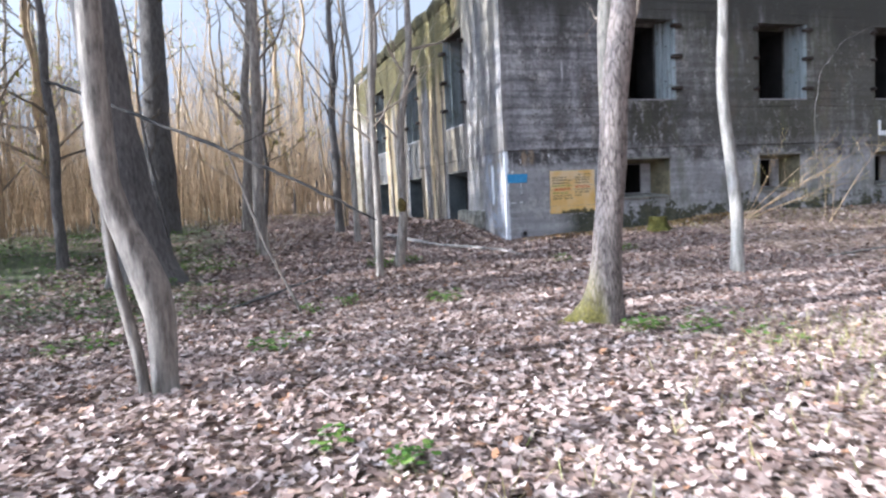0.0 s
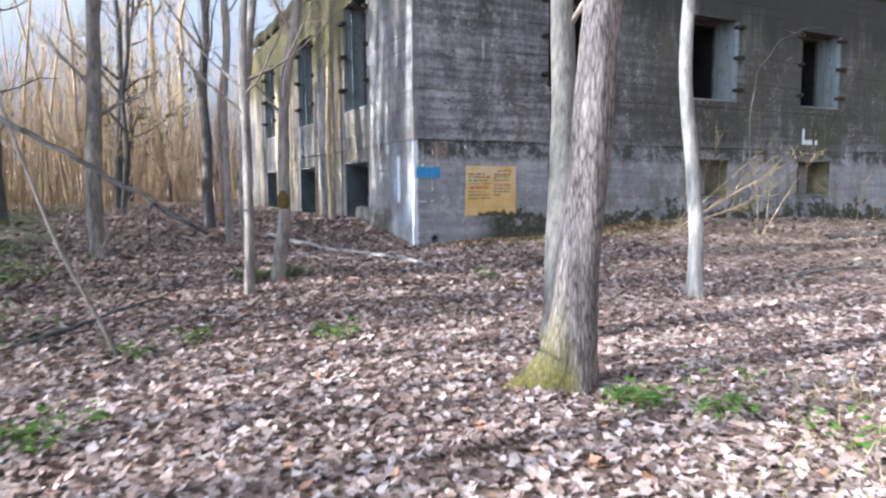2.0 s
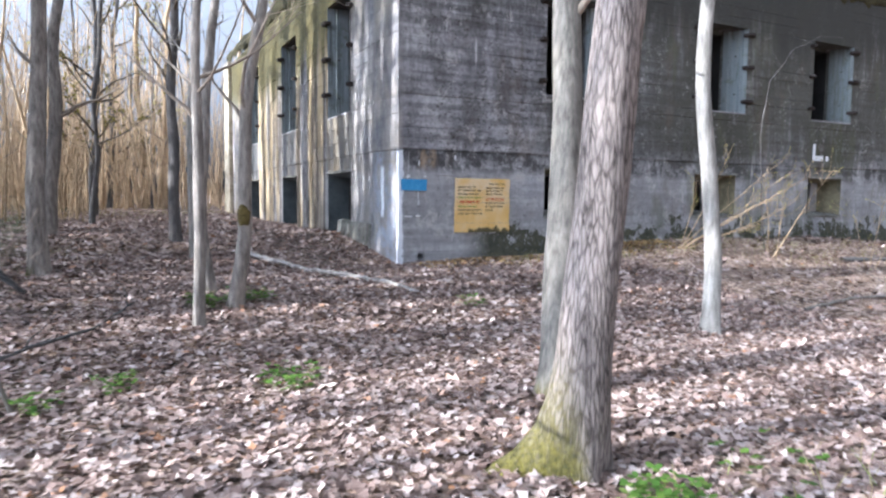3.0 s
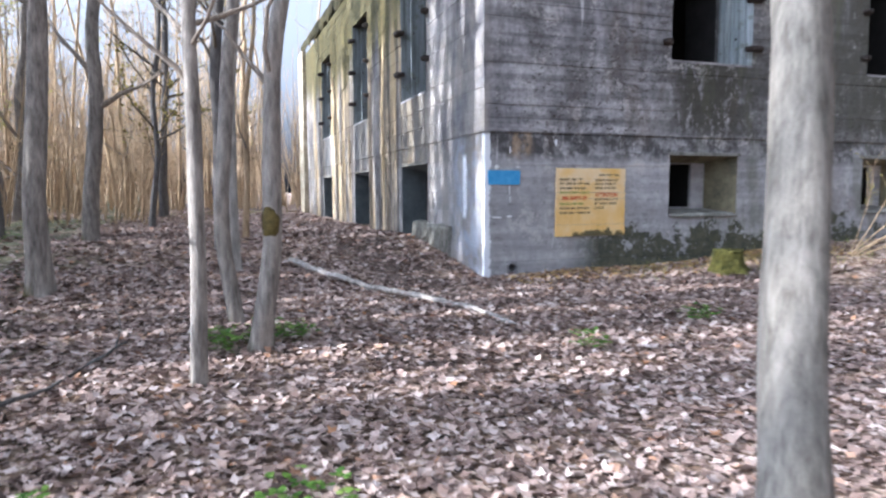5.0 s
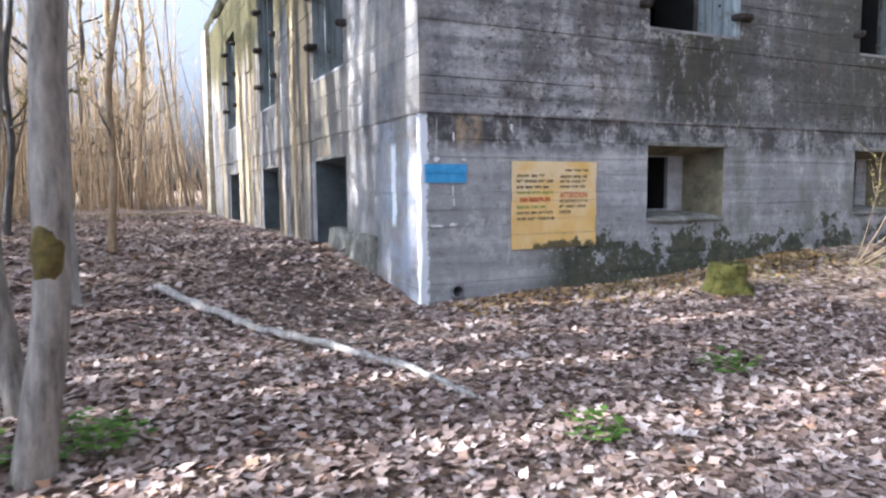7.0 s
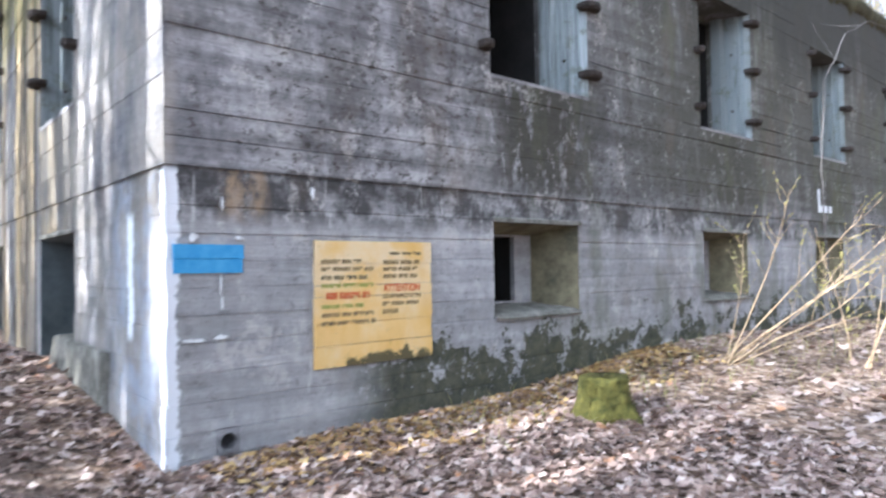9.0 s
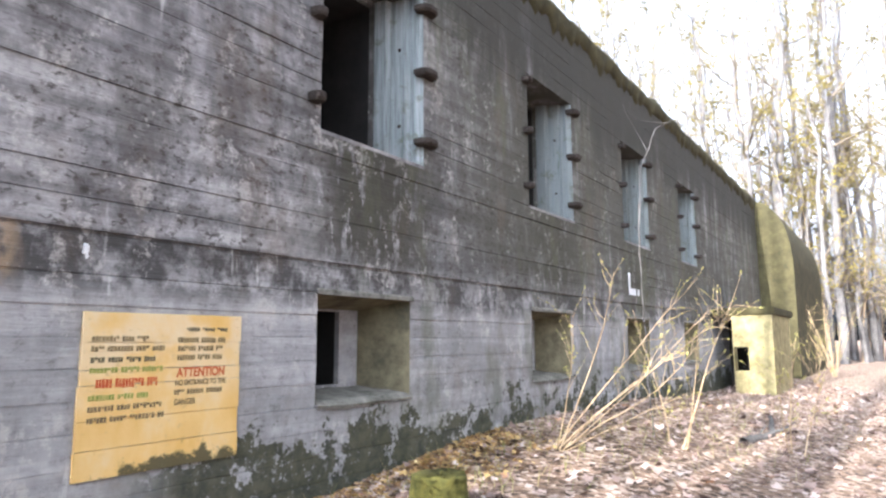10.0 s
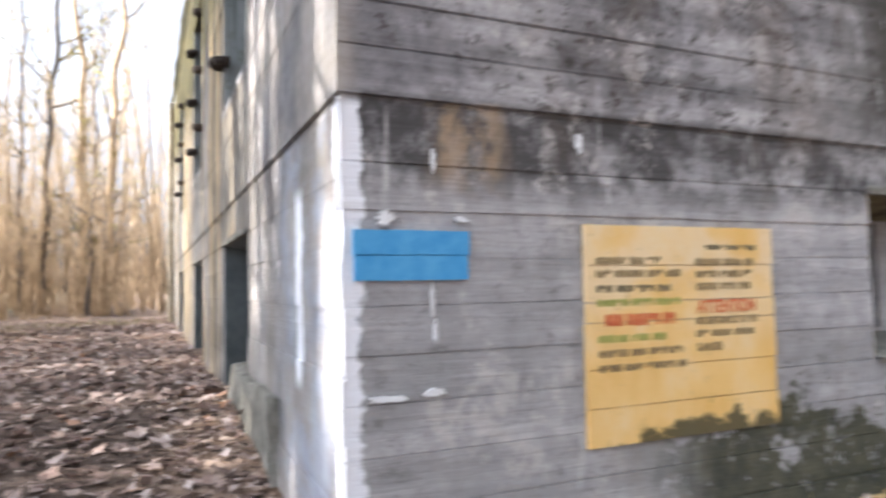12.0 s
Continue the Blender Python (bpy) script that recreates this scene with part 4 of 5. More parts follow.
# a scrap of white letters by the third opening
mark = new("wall_mark")
mark.location = front(18.5, -0.008, 2.6)
tagged(mark, "small white painted letter on the concrete wall", "paint mark")
bm = bmesh.new()
box(bm, 0, 0.09, -0.003, 0.003, 0, 0.4)
box(bm, 0.09, 0.4, -0.003, 0.003, 0, 0.12)
box(bm, 0.5, 0.6, -0.003, 0.003, 0, 0.12)
part("stroke", bm, M_WHITE, mark)

# ---- trees near the path ----
tree(5.40, 6.62, 0.16, (1.2, -0.3), 15, M_BARK_A, 1, 18, 0.5, 3.5, 3, 1.35, 22, 0.05, butt=(-0.88, 0.46, 0.36), label="leaning grey tree with mossy flared foot beside the path")
tree(6.19, 7.87, 0.145, (1.8, 2.1), 14, M_BARK_G, 2, 16, 0.35, 3.0, 3, 1.25, 20, 0.05, label="straight grey-brown tree beside the leaning one")
tree(1.12, 5.9, 0.108, (0.1, 0.4), 14, M_BARK_B, 3, 16, 0.5, 3.2, 3, 0.95, 20, 0.03, kink=(-0.33, 0.55, 1.9), knob=0.92, label="crooked grey tree with a swollen knotted foot")
tree(0.98, 5.88, 0.045, (-0.15, 0.6), 9, M_BARK_B, 4, 8, 0.5, 1.6, 2, 1.2, 12, 0.03, kink=(-0.16, 0.05, 1.3), label="thin second stem beside the crooked tree")
tree(0.28, 11.8, 0.40, (-1.9, 0.4), 20, M_BARK_D, 33, 16, 0.4, 4.5, 3, 1.3, 22, 0.06, butt=(0.85, -0.4, 0.35), label="thick leaning dark tree with spreading roots")
tree(0.7, 12.6, 0.03, (-0.9, 0.2), 7, M_BARK_D, 34, 8, 0.3, 1.0, 2, 1.2, 8, 0.06, label="thin dark sapling beside the thick tree", category="sapling")
tree(-1.35, 14.1, 0.10, (-0.1, 0.3), 13, M_BARK_D, 31, 12, 0.3, 2.4, 2, 1.2, 14, 0.06, label="slim dark tree with a dead hanging limb")
tree(-5.0, 19.0, 0.30, (0.2, 0.2), 18, M_BARK_D, 32, 14, 0.4, 4.0, 3, 1.2, 16, 0.06, label="thick dark tree trunk in the wood")
tree(9.28, 9.1, 0.105, (-0.15, 0.5), 12, M_BARK_C, 5, 10, 0.5, 2.2, 2, 1.2, 14, 0.09, label="slender pale-barked tree in front of the bunker")
knotted = tree(4.33, 11.5, 0.085, (1.1, 0.6), 11, M_BARK_B, 6, 10, 0.35, 2.2, 2, 1.3, 14, 0.10, label="slender grey tree with a mossy knot")

bm = bmesh.new()
bmesh.ops.create_icosphere(bm, subdivisions=3, radius=0.083, matrix=Matrix.Translation((0.13, 0.02, 1.1)) @ Matrix.Diagonal((1, 1, 2.1, 1)))
for v in bm.verts:
    v.co += (v.co - Vector((0.14, 0.03, v.co.z))) * 0.35 * noise.noise(v.co * 14)
part("moss_knot", bm, M_KNOT, knotted, "mossy brown knot", True)
tree(4.2, 12.35, 0.075, (0.3, 0.6), 11, M_BARK_B, 7, 10, 0.3, 2.2, 2, 1.2, 14, 0.12, mid=(-0.14, 0, 3.0), label="slender crooked grey tree among leaf litter")
tree(3.87, 10.85, 0.062, (0.15, 0.2), 10, M_BARK_B, 8, 8, 0.35, 1.8, 2, 1.15, 12, 0.06, label="thin straight grey young tree")
tree(2.47, 8.98, 0.022, (-1.3, 0.4), 3.6, M_BARK_B, 9, 6, 0.3, 0.9, 2, 1.2, 8, 0.08, label="thin bent sapling in the leaf litter", category="sapling")
tree(2.2, 14.2, 0.125, (0.25, 0.6), 14, M_BARK_B, 12, 12, 0.4, 2.6, 2, 1.3, 16, 0.07, label="straight grey tree with a pale foot")
tree(-0.22, 20.7, 0.42, (0.3, 0.2), 20, M_BARK_D, 13, 16, 0.45, 4.5, 3, 1.2, 18, 0.06, label="thick dark tree trunk in the wood")
tree(4.15, 16.8, 0.105, (0.1, 0.5), 13, M_BARK_D, 14, 12, 0.35, 2.2, 2, 1.2, 14, 0.08, label="slim dark tree beside the bunker path")
tree(2.0, 18.9, 0.14, (0.9, 0.4), 14, M_BARK_B, 15, 12, 0.3, 2.6, 2, 1.2, 14, 0.12, label="grey tree leaning towards the bunker")
tree(2.6, 29, 0.15, (0.5, 0.4), 15, M_BARK_D, 16, 12, 0.3, 3, 2, 1.2, 12, 0.1, label="dark tree at the back of the clearing")
tree(4.6, 18.6, 0.06, (0.4, 0.9), 10, M_BARK_F, 17, 8, 0.3, 1.8, 2, 1.15, 10, 0.1, label="thin tan young tree beside the path")
tree(4.3, 15.2, 0.07, (0.15, 0.6), 11, M_BARK_C, 18, 8, 0.35, 1.8, 2, 1.2, 12, 0.07, label="thin pale young tree beside the path")

# ---- the wood around ----
kinds = []
for i in range(9):
    r2 = random.Random(100 + i)
    t = tree(-30 - 3 * i, -30, r2.uniform(0.06, 0.17), (r2.uniform(-1, 1), r2.uniform(-1, 1)), r2.uniform(11, 17), (M_BARK_F, M_BARK_B, M_BARK_D)[i % 3], 200 + i,
             17, 0.2, r2.uniform(2.0, 3.2), 3, 1.2, 7, 0.12, thick=2.3, label="bare slender woodland tree in leaf litter", group="trees of the wood")
    kinds.append(t)
    # opening buds that tint the crown
    LV, LF = [], []
    cv = [c for c in t.children if c.name.startswith("crown")][0].data.vertices
    for _ in range(700 if i % 3 == 2 else 280):
        c = cv[r2.randrange(len(cv))].co
        e1 = Vector((r2.gauss(0, 1), r2.gauss(0, 1), r2.gauss(0, 1))).normalized() * r2.uniform(0.06, 0.12)
        e2 = e1.orthogonal().normalized() * 0.035
        q = len(LV)
        LV += [c, c + e1 * 0.5 + e2, c + e1, c + e1 * 0.5 - e2]
        LF.append((q, q + 1, q + 2, q + 3))
    raw_mesh("bud_haze", LV, LF, M_BUD_D if i % 3 == 2 else M_BUD, t)["kind"] = "stuff"


def open_ground(x, y):
    if CX - 1.2 < x < END_X + 2 and CY - 3.6 < y < END_Y + 2:
        return False
    if -3.5 < x < 11 and -3 < y < 19.5:
        return False
    if 10 < x < 46 and 6.5 - max(0, x - 24) * 0.05 < y < 14:
        return False
    if 4.2 < x < 7.6 and y < 34:
        return False
    return True


r2 = random.Random(5)
placed = 0
# the unseen ones west and south are added to dapple and dim the light
# stretches of wood: x from, to, y from, to, how many, size
for x0, x1, y0, y1, count, size in ((-28, 6, 19, 60, 62, 1.0), (-34, -4, 5.5, 34, 74, 1.1), (-34, -14, -12, 5, 12, 1.0), (46, 68, 6, 34, 44, 1.6), (44, 62, 10, 30, 36, 1.9), (22, 60, -12, 7, 20, 1.2), (11, 40, -14, 3, 12, 1.0), (4, 46, 37, 52, 16, 1.3), (-14, 30, -22, -6, 16, 1.1)):
    placed = 0
    while placed < count:
        x, y = r2.uniform(x0, x1), r2.uniform(y0, y1)
        if not open_ground(x, y):
            continue
        c = copy_thing(r2.choice(kinds if x < 10 else kinds[2::3]), pose(x, y, ground_z(x, y) - 0.05, 0, 0, r2.uniform(0, 360)))
        s = size * r2.uniform(0.85, 1.2)
        c.scale = (s, s, s)
        placed += 1

# tall unseen trees added west of the clearing, whose trunks shade the weather wall
for x, y, i, s in ((-4.5, 15.0, 1, 1.9), (-4.0, 15.5, 4, 2.0), (-6.5, 15.8, 5, 2.0), (-5.0, 16.3, 7, 1.9), (-8.0, 17.0, 2, 2.0), (-5.5, 17.5, 4, 1.9), (-9.5, 18.3, 8, 2.1), (-6.0, 19.4, 1, 1.9), (-8.5, 20.6, 5, 2.0), (-5.5, 21.3, 2, 1.8),
                   (-10.5, 22.9, 7, 2.1), (-7.0, 23.8, 4, 1.9), (-9.0, 25.4, 8, 2.0), (-6.5, 26.6, 1, 1.9), (-7.5, 10.2, 1, 1.9), (-5.5, 13.2, 4, 1.9), (-8.0, 28.9, 5, 2.0)):
    c = copy_thing(kinds[i], pose(x, y, ground_z(x, y) - 0.05, 0, 0, 47 * i + 31 * y))
    c.scale = (s, s, s)

# far woods: poles and brush past counting
V, F = [], []
r2 = random.Random(77)
for i in range(1500):
    z = r2.random()
    if z < 0.5:
        x, y = r2.uniform(-45, 12), r2.uniform(30, 75)
    elif z < 0.72:
        x, y = r2.uniform(-75, -18), r2.uniform(7, 50)
    elif z < 0.92:
        x, y = r2.uniform(48, 120), r2.uniform(-20, 70)
    else:
        x, y = r2.uniform(-40, 60), r2.uniform(-60, -20)
    if not open_ground(x, y) or (x > 8 and y > 14 and x < 48):
        continue
    h = r2.uniform(4, 15)
    p = Vector((x, y, ground_z(x, y) - 0.05))
    st = bent(r2, p, Vector((r2.gauss(0, 0.08), r2.gauss(0, 0.08), 1)), h, 5, 0.05, 0.03)
    r = h * 0.0055 * r2.uniform(0.7, 1.4)
    tube(V, F, st, [r * (1 - 0.16 * j) for j in range(6)], 4)
    for _ in range(7):
        q, t = along(st, r2.uniform(0.15, 1.0))
        a = r2.uniform(0, 6.283)
        br = bent(r2, q, Vector((math.cos(a), math.sin(a), r2.uniform(0.4, 1.5))), h * r2.uniform(0.08, 0.25), 3, 0.15, 0.05)
        tube(V, F, br, [r * 0.3, r * 0.22, r * 0.15, r * 0.08], 3)
woods = raw_mesh("far_woods", V, F, M_BARK_F, None, True)
tagged(woods, "dense pale bare poles and brush of the far woods", "woods", kind="stuff")

# thicket of pale young stems beyond the clearing
V, F = [], []
for i in range(1150):
    x, y = (r2.uniform(-9, 6.3), r2.uniform(25, 42)) if i < 620 else (r2.uniform(-14, 12), r2.uniform(36, 58))
    if x > 2.5 and y < 36:
        continue
    h = r2.uniform(2.0, 7.0) * (1 if i < 620 else 1.6)
    st = bent(r2, Vector((x, y, ground_z(x, y) - 0.05)), Vector((r2.gauss(0, 0.12), r2.gauss(0, 0.12), 1)), h, 5, 0.06, 0.04)
    r = r2.uniform(0.012, 0.035) * (1 if i < 620 else 1.5)
    tube(V, F, st, [r * (1 - 0.17 * j) for j in range(6)], 4)
    for _ in range(6):
        q, t = along(st, r2.uniform(0.2, 1.0))
        a = r2.uniform(0, 6.283)
        br = bent(r2, q, Vector((math.cos(a), math.sin(a), r2.uniform(0.6, 2))), r2.uniform(0.4, 1.2), 2, 0.15, 0.05)
        tube(V, F, br, [r * 0.35, r * 0.25, r * 0.12], 3)
tagged(raw_mesh("thicket", V, F, M_BARK_F, None, True), "thicket of straw-coloured young stems", "thicket", kind="stuff")

# ---- fallen wood and the stump ----
def lying(name, pts, r0, r1, mat, seed, label, category, side=0):
    r2 = random.Random(seed)
    P = [Vector(p) for p in pts]
    fine = []
    for i in range(len(P) - 1):
        for j in range(8):
            q = P[i].lerp(P[i + 1], j / 8)
            fine.append(q + Vector((r2.gauss(0, 0.008), r2.gauss(0, 0.008), r2.gauss(0, 0.006))))
    fine.append(P[-1])
    V, F = [], []
    n = len(fine)
    tube(V, F, fine, [r0 + (r1 - r0) * i / n + r2.uniform(-0.1, 0.1) * r0 for i in range(n)], 10, 0.12)
    for _ in range(side):
        q, t = along(fine, r2.uniform(0.2, 0.95))
        tube(V, F, bent(r2, q, t + Vector((r2.gauss(0, 0.8), r2.gauss(0, 0.8), 0.5)), r2.uniform(0.3, 0.9), 4, 0.2, 0.0), [r1 * 0.9, r1 * 0.7, r1 * 0.5, r1 * 0.4, r1 * 0.2], 5)
    return tagged(raw_mesh(name, V, F, mat, None, True), label, category)


def on(x, y, up=0.03):
    return (x, y, ground_z(x, y) + up)


lying("fallen_log", [on(5.05, 15.5, 0.06), on(5.35, 14.75, 0.06), on(5.75, 13.8, 0.05), on(6.25, 12.8, 0.05), on(6.55, 12.1, 0.04), on(6.72, 11.6, 0.02)], 0.045, 0.022, M_DEADWOOD, 3, "bleached fallen birch pole across the leaves", "log")
lying("fallen_branch", [on(1.6, 9.6, 0.03), on(2.3, 10.1, 0.1), on(2.9, 10.9, 0.05), on(3.3, 11.9, 0.03)], 0.022, 0.01, M_BARK_D, 4, "thin dark fallen branch on the leaves", "branch", 3)
lying("dead_limb", [(-1.33, 14.08, 3.88), (-0.32, 12, 3.3), (0.66, 10, 2.7), (1.64, 8, 2.1), (2.35, 6.6, 1.66), (2.85, 5.9, 1.32)], 0.03, 0.009, M_DEADBARK, 5, "long dark dead limb hanging from a slim tree", "branch", 2)
lying("fallen_branch", [on(11.5, 9.5), on(13.0, 9.8), on(14.6, 9.7)], 0.03, 0.012, M_BARK_B, 6, "grey fallen branch on the leaves", "branch", 3)
lying("fallen_branch", [on(16.5, 12.2), on(17.6, 12.0), on(19.5, 12.3)], 0.06, 0.03, M_BARK_D, 7, "dark fallen branch beside the track", "branch", 2)

stump = new("tree_stump")
stump.location = (10.72, 13.22, ground_z(10.72, 13.22) - 0.05)
tagged(stump, "low moss-covered tree stump in the leaf litter", "stump")
V, F = [], []
n, rows = 28, 12
for i in range(rows + 1):
    h = 0.38 * i / rows
    for j in range(n):
        a = 2 * math.pi * j / n
        r = 0.19 + (0.14 + 0.16 * max(0, math.cos(a + 0.3))) * math.exp(-h / 0.11) * (0.7 + 0.5 * math.cos(a * 5 + 1)) + 0.02 * noise.noise(Vector((math.cos(a) * 2, math.sin(a) * 2, h * 6)))
        V.append(Vector((r * math.cos(a), r * math.sin(a), h + (0.035 * noise.noise(Vector((math.cos(a) * 3, math.sin(a) * 3, 2))) if i == rows else 0))))
for i in range(rows):
    for j in range(n):
        F.append((i * n + j, i * n + (j + 1) % n, (i + 1) * n + (j + 1) % n, (i + 1) * n + j))
V.append(Vector((0, 0, 0.36)))
for j in range(n):
    F.append((rows * n + j, rows * n + (j + 1) % n, len(V) - 1))
raw_mesh("stump_body", V, F, M_MOSS, stump, True)
# tufts of moss on the stump
r2 = random.Random(9)
V, F = [], []
for i in range(900):
    a, h = r2.uniform(0, 6.283), r2.uniform(0.02, 0.39)
    rr = 0.19 + (0.14 + 0.16 * max(0, math.cos(a + 0.3))) * math.exp(-h / 0.11) * (0.7 + 0.5 * math.cos(a * 5 + 1)) if h < 0.37 else r2.uniform(0, 0.19)
    p = Vector((rr * math.cos(a), rr * math.sin(a), min(h, 0.38)))
    d = Vector((math.cos(a), math.sin(a), 0.6)) * r2.uniform(0.012, 0.03)
    s = Vector((-math.sin(a), math.cos(a), 0)) * 0.008
    b = len(V)
    V += [p - s, p + s, p + d]
    F.append((b, b + 1, b + 2))
raw_mesh("moss_cover", V, F, M_MOSS, stump)

# ---- shrub beside the wall ----
def shrub(x, y, stems, seed, label):
    r2 = random.Random(seed)
    root = new("shrub")
    root.location = (x, y, ground_z(x, y) - 0.03)
    tagged(root, label, "shrub")
    LV, LF = [], []
    for dx, dy, dz, ln, r in stems:
        V, F = [], []
        st = bent(r2, Vector((r2.gauss(0, 0.06), r2.gauss(0, 0.06), 0)), Vector((dx, dy, dz)), ln, 9, 0.05, 0.0)
        r *= 0.75
        tube(V, F, st, [r * (1 - 0.085 * i) for i in range(10)], 6)
        for _ in range(9):
            q, t = along(st, r2.uniform(0.4, 1.0))
            tw = bent(r2, q, t + Vector((r2.gauss(0, 0.6), r2.gauss(0, 0.6), r2.gauss(0.2, 0.5))), r2.uniform(0.2, 0.7), 4, 0.15, 0.02)
            tube(V, F, tw, [r * 0.35, r * 0.3, r * 0.22, r * 0.16, r * 0.1], 4)
            for _ in range(5):
                c, _t = along(tw, r2.uniform(0.3, 1.0))
                for _ in range(3):
                    e1 = Vector((r2.gauss(0, 1), r2.gauss(0, 1), r2.gauss(0, 1))).normalized() * r2.uniform(0.012, 0.026)
                    e2 = e1.orthogonal().normalized() * 0.009
                    b = len(LV)
                    LV += [c, c + e1 * 0.5 + e2, c + e1, c + e1 * 0.5 - e2]
                    LF.append((b, b + 1, b + 2, b + 3))
        raw_mesh("stem", V, F, M_BARK_F, root, True)
    raw_mesh("young_leaves", LV, LF, M_BUD, root)
    return root


shrub(13.3, 13.45, [(0.65, -0.5, 0.60, 3.0, 0.022), (0.7, -0.45, 0.45, 2.7, 0.018), (0.5, -0.25, 0.85, 2.2, 0.015), (0.6, -0.55, 0.75, 2.8, 0.015), (0.35, -0.1, 0.95, 1.5, 0.010), (0.6, -0.65, 0.3, 1.6, 0.011), (0.75, -0.35, 0.6, 2.5, 0.012), (0.55, -0.6, 0.5, 2.6, 0.012)], 41, "pale arching shrub stems with opening yellow-green leaves")
shrub(14.9, 12.6, [(0.6, -0.25, 0.9, 2.2, 0.02), (0.25, 0.2, 1.0, 1.9, 0.014), (-0.2, -0.2, 1.0, 1.5, 0.012)], 42, "small bare shrub with pale forked stems")
shrub(16.4, 11.6, [(0.15, 0.0, 1.0, 1.4, 0.014), (-0.3, 0.1, 0.9, 1.1, 0.01), (0.4, -0.2, 0.9, 1.2, 0.01)], 43, "small forked leafless shrub beside the track")
lying("arching_sapling", [on(15.2, 13.0, -0.05), (15.0, 13.0, 1.7), (14.9, 13.0, 3.0), (15.1, 13.0, 4.0), (15.7, 12.95, 4.7), (16.5, 12.9, 5.05), (17.2, 12.9, 5.1)], 0.010, 0.004, M_BARK_D, 44, "tall thin sapling arching beside the bunker", "sapling", 4)

shrub(36.0, 12.4, [(0.3 * math.cos(i * 1.3), 0.3 * math.sin(i * 1.3), 1.0, 2.2 + 0.2 * (i % 4), 0.02) for i in range(12)], 45, "dense yellow-green bush at the end of the bunker")
shrub(31.0, 12.6, [(0.5 * math.cos(i * 1.7), 0.5 * math.sin(i * 1.7), 1.0, 1.2 + 0.2 * (i % 3), 0.015) for i in range(8)], 46, "low twiggy bush beside the track")

# ---- green plants ----
def herb(x, y, size, count, seed, label="clump of fresh green woodland leaves", mat=None):
    r2 = random.Random(seed)
    V, F = [], []
    for _ in range(count):
        a, d = r2.uniform(0, 6.283), size * math.sqrt(r2.random())
        px, py = x + d * math.cos(a), y + d * math.sin(a)
        base = Vector((px, py, ground_z(px, py)))
        h = r2.uniform(0.04, 0.14)
        tip = base + Vector((r2.gauss(0, 0.03), r2.gauss(0, 0.03), h))
        b = len(V)
        V += [base, base + Vector((0.003, 0.002, 0)), tip]
        F.append((b, b + 1, b + 2))
        for _ in range(3):
            q = r2.uniform(0, 6.283)
            o = Vector((math.cos(q), math.sin(q), r2.uniform(-0.3, 0.4))) * r2.uniform(0.03, 0.06)
            s = Vector((-math.sin(q), math.cos(q), 0)) * o.length * 0.4
            b = len(V)
            V += [tip, tip + o * 0.35 + s, tip + o * 0.75 + s * 0.8, tip + o, tip + o * 0.75 - s * 0.8, tip + o * 0.35 - s]
            F.append(tuple(range(b, b + 6)))
    return tagged(raw_mesh("herb_clump", V, F, mat or M_HERB, None), label, "plants", kind="stuff")


for i, (x, y, s, c) in enumerate(((5.5, 6.02, 0.2, 60), (5.8, 5.55, 0.16, 30), (2.1, 7.2, 0.35, 60), (2.5, 3.7, 0.12, 22), (2.2, 4.1, 0.15, 14), (0.1, 8.1, 0.45, 50), (4.1, 11.75, 0.28, 90),
                                 (4.55, 11.75, 0.25, 70), (8.7, 11.4, 0.2, 40), (4.35, 9.0, 0.25, 50), (3.1, 9.3, 0.15, 25), (2.6, 9.0, 0.15, 25), (6.1, 5.0, 0.25, 18), (1.2, 12.8, 0.7, 120), (0.2, 15.0, 0.9, 160), (7.1, 10.9, 0.15, 30), (6.4, 6.1, 0.3, 16))):
    herb(x, y, s, c, 300 + i)

# low green ground cover under the trees
herb(-2.0, 13.5, 3.6, 1500, 350, "dark green ground cover under the trees")
herb(-2.5, 19.5, 3.6, 1200, 351, "dark green ground cover under the trees")
herb(0.8, 10.2, 1.2, 160, 352, "dark green ground cover under the trees")

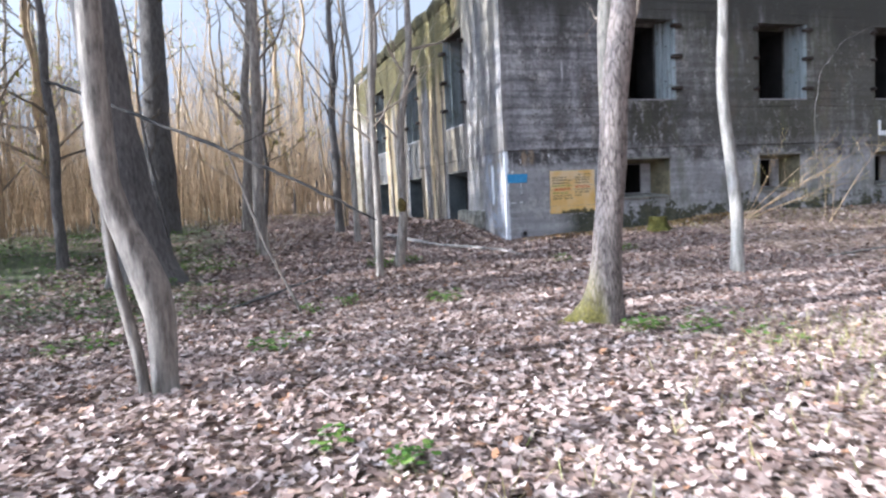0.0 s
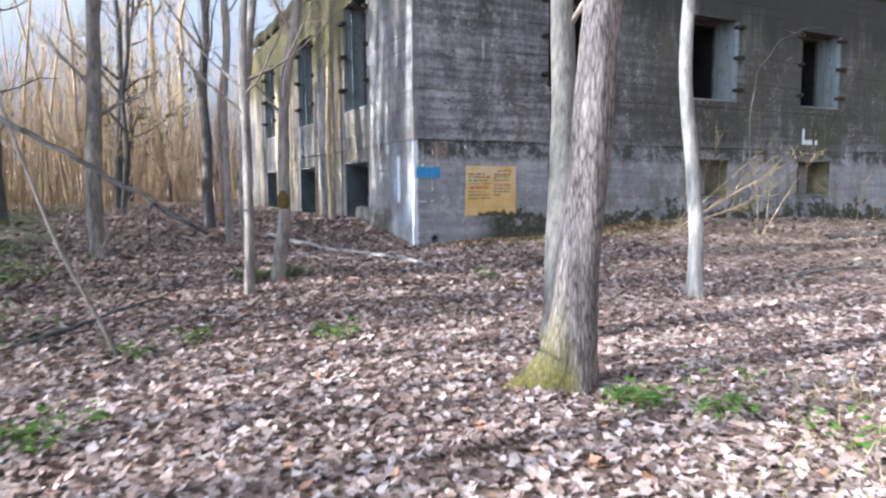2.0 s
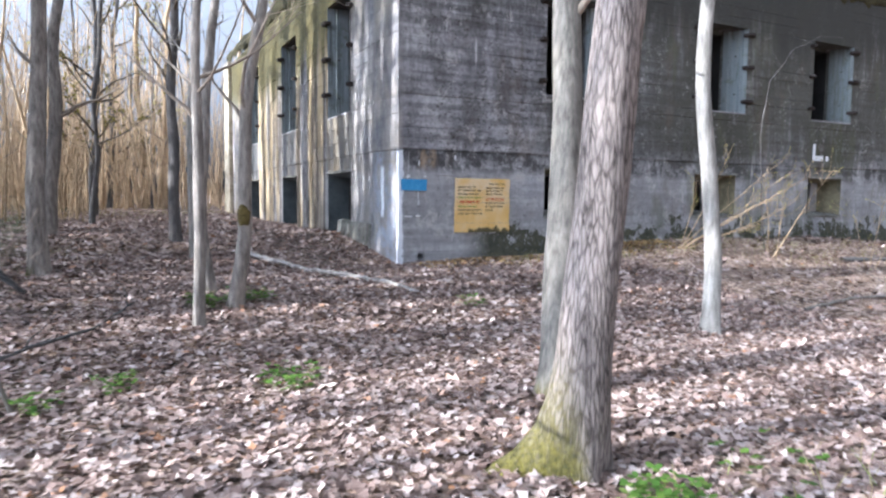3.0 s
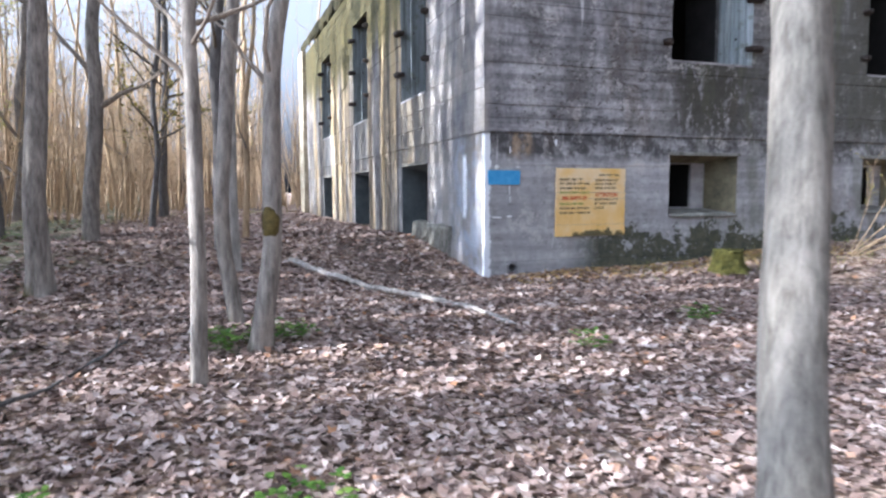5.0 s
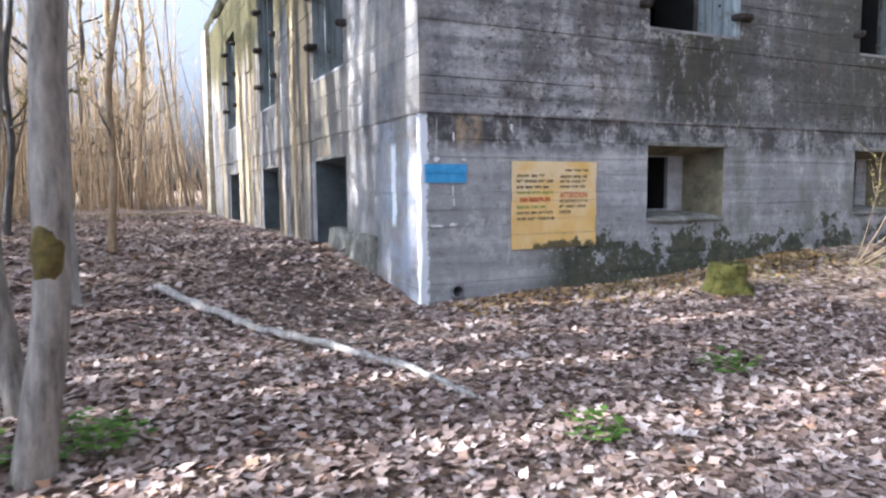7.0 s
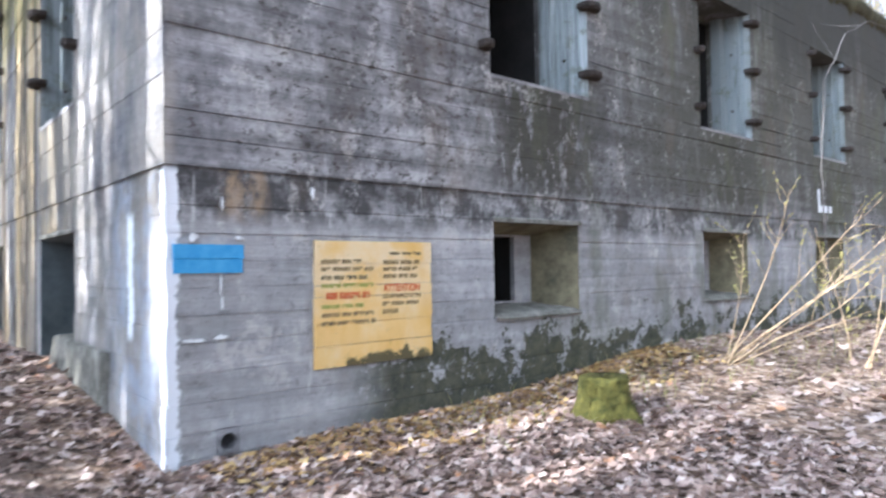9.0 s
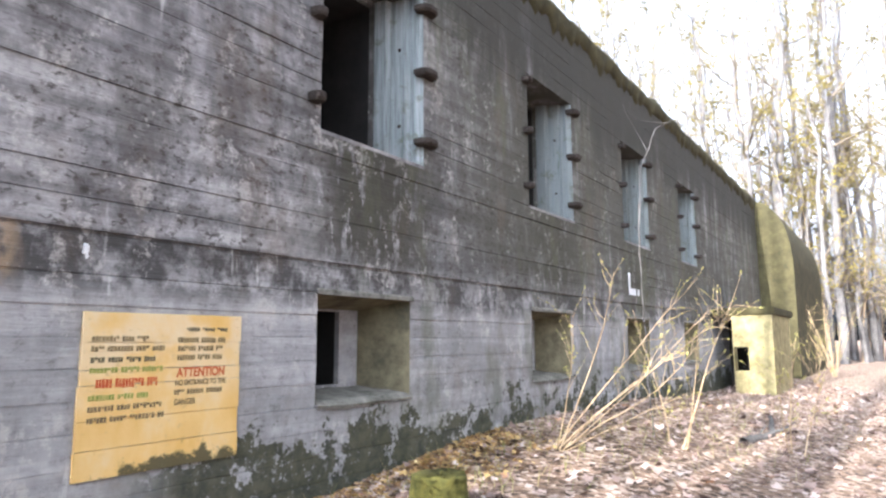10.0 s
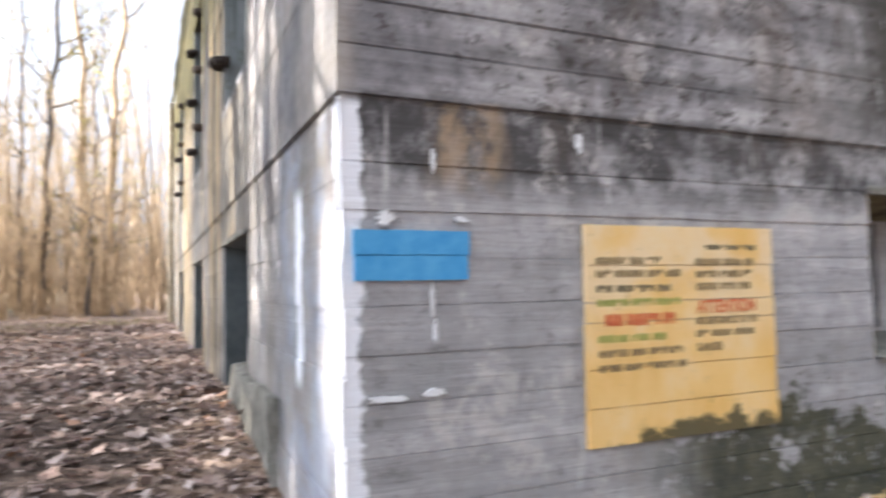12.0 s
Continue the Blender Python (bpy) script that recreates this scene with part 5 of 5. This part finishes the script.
# ---- fallen leaves ----
def litter(name, count, pick, seed, size, label, mat=M_LEAF):
    rs = np.random.RandomState(seed)
    xs, ys = pick(rs, count)
    zs = np.array([ground_z(float(a), float(b)) for a, b in zip(xs, ys)])
    n = len(xs)
    m = 8
    ang = np.linspace(0, 2 * np.pi, m, endpoint=False)[None, :] + rs.uniform(-0.15, 0.15, (n, m))
    lobes = np.where(np.arange(m) % 2 == 0, 1.0, 0.58)[None, :] * rs.uniform(0.75, 1.15, (n, m))
    s = size * rs.uniform(0.55, 1.25, (n, 1))
    lx, ly = lobes * np.cos(ang) * s, lobes * np.sin(ang) * s * rs.uniform(0.55, 1.0, (n, 1))
    curl = rs.uniform(-2.5, 5.0, (n, 1))
    lz = curl * (lx ** 2) + rs.uniform(-2, 5, (n, 1)) * ly ** 2
    rim3 = np.stack([lx, ly, lz], -1)
    P = np.concatenate([np.zeros((n, 1, 3)), rim3], 1)
    yaw, tx, ty = rs.uniform(0, 2 * np.pi, n), rs.normal(0, 0.3, n), rs.normal(0, 0.3, n)
    c, d = np.cos(tx), np.sin(tx)
    P = np.stack([P[..., 0], P[..., 1] * c[:, None] - P[..., 2] * d[:, None], P[..., 1] * d[:, None] + P[..., 2] * c[:, None]], -1)
    c, d = np.cos(ty), np.sin(ty)
    P = np.stack([P[..., 0] * c[:, None] + P[..., 2] * d[:, None], P[..., 1], -P[..., 0] * d[:, None] + P[..., 2] * c[:, None]], -1)
    c, d = np.cos(yaw), np.sin(yaw)
    P = np.stack([P[..., 0] * c[:, None] - P[..., 1] * d[:, None], P[..., 0] * d[:, None] + P[..., 1] * c[:, None], P[..., 2]], -1)
    P += np.stack([xs, ys, zs + rs.uniform(0.012, 0.035, n)], -1)[:, None, :]
    base = np.arange(n)[:, None] * (m + 1)
    tri = np.stack([np.zeros(m, int), 1 + np.arange(m), 1 + (np.arange(m) + 1) % m], -1).reshape(-1)[None, :] + base
    me = bpy.data.meshes.new(name)
    me.vertices.add(n * (m + 1))
    me.vertices.foreach_set("co", P.reshape(-1))
    me.loops.add(n * m * 3)
    me.loops.foreach_set("vertex_index", tri.reshape(-1))
    me.polygons.add(n * m)
    me.polygons.foreach_set("loop_start", np.arange(n * m) * 3)
    me.update(calc_edges=True)
    me.materials.append(mat)
    return tagged(new(name, me), label, "leaves", kind="stuff")


def keep_out(x, y):
    soil = (np.abs(x - (6.95 - 0.03 * y)) < 0.75) & (y > 12.9)
    inside = (x > CX - 0.02) & (y > CY - 0.02)
    cover = (x < 1.2) & (y > 9.5) & (np.sin(x * 53 + y * 31) < 0.2)
    near_corner = soil & (y < 15.6) & (np.sin(x * 37 + y * 23) < 0.45)
    return ~inside & ~cover & ~near_corner & ~(soil & (np.sin(x * 37 + y * 23) < -0.45))


def near(rs, n):
    x, y = rs.uniform(-1.5, 11.5, n), rs.uniform(0.8, 15.5, n)
    k = keep_out(x, y)
    return x[k], y[k]


def further(rs, n):
    x, y = rs.uniform(-7, 30, n), rs.uniform(0, 34, n)
    k = keep_out(x, y) & ~((x > -1.5) & (x < 11.5) & (y < 15.5))
    return x[k], y[k]


litter("leaf_litter", 125000, near, 1, 0.046, "carpet of curled dry brown fallen leaves")
litter("leaf_litter", 46000, further, 2, 0.07, "scattered dry brown fallen leaves under the trees")

def side_path(rs, n):
    x, y = rs.uniform(1.5, 7.5, n), rs.uniform(15.4, 33, n)
    return x, y


litter("leaf_litter", 15000, side_path, 4, 0.052, "dry brown leaves along the path beside the bunker")


def foot_strip(rs, n):
    x = rs.uniform(7.75, 13.5, n)
    y = CY - 0.03 - np.abs(rs.normal(0, 0.38, n)) - 0.12 * np.maximum(0, 8.6 - x)
    return x, y


litter("leaf_litter", 2600, foot_strip, 3, 0.045, "drift of fallen leaves at the foot of the wall, orange as in sunlight", M_SUN_ORANGE)

# dry grass along the wall and the sunny side
def grass(name, spots, seed, label):
    r2 = random.Random(seed)
    V, F = [], []
    for x, y, s, c in spots:
        for _ in range(c):
            px, py = r2.gauss(x, s), r2.gauss(y, s * 0.7)
            if px > CX and py > CY - 0.05:
                continue
            p = Vector((px, py, ground_z(px, py)))
            h = r2.uniform(0.06, 0.2)
            l = Vector((r2.gauss(0, 0.06), r2.gauss(0, 0.06), h))
            w = Vector((r2.uniform(-1, 1), r2.uniform(-1, 1), 0)).normalized() * 0.004
            b = len(V)
            V += [p - w, p + w, p + l * 0.6 + w * 0.7, p + l, p + l * 0.6 - w * 0.7]
            F.append((b, b + 1, b + 2, b + 3, b + 4))
    return tagged(raw_mesh(name, V, F, M_GRASS, None), label, "grass", kind="stuff")


grass("grass", [(6.4, 4.6, 0.6, 220), (7.0, 5.2, 0.7, 200), (9.6, 13.9, 0.5, 120), (11.6, 13.7, 0.6, 160), (13.5, 13.6, 0.8, 220), (16, 12.9, 1.2, 260), (20, 12.8, 1.5, 200), (5.5, 3.4, 0.7, 150), (3.0, 3.0, 0.5, 80), (0, 27, 2.5, 700), (4, 30, 1.2, 400), (6, 31, 0.7, 300), (-3, 24, 2.0, 400)], 6, "dry straw-coloured grass blades in the leaves")
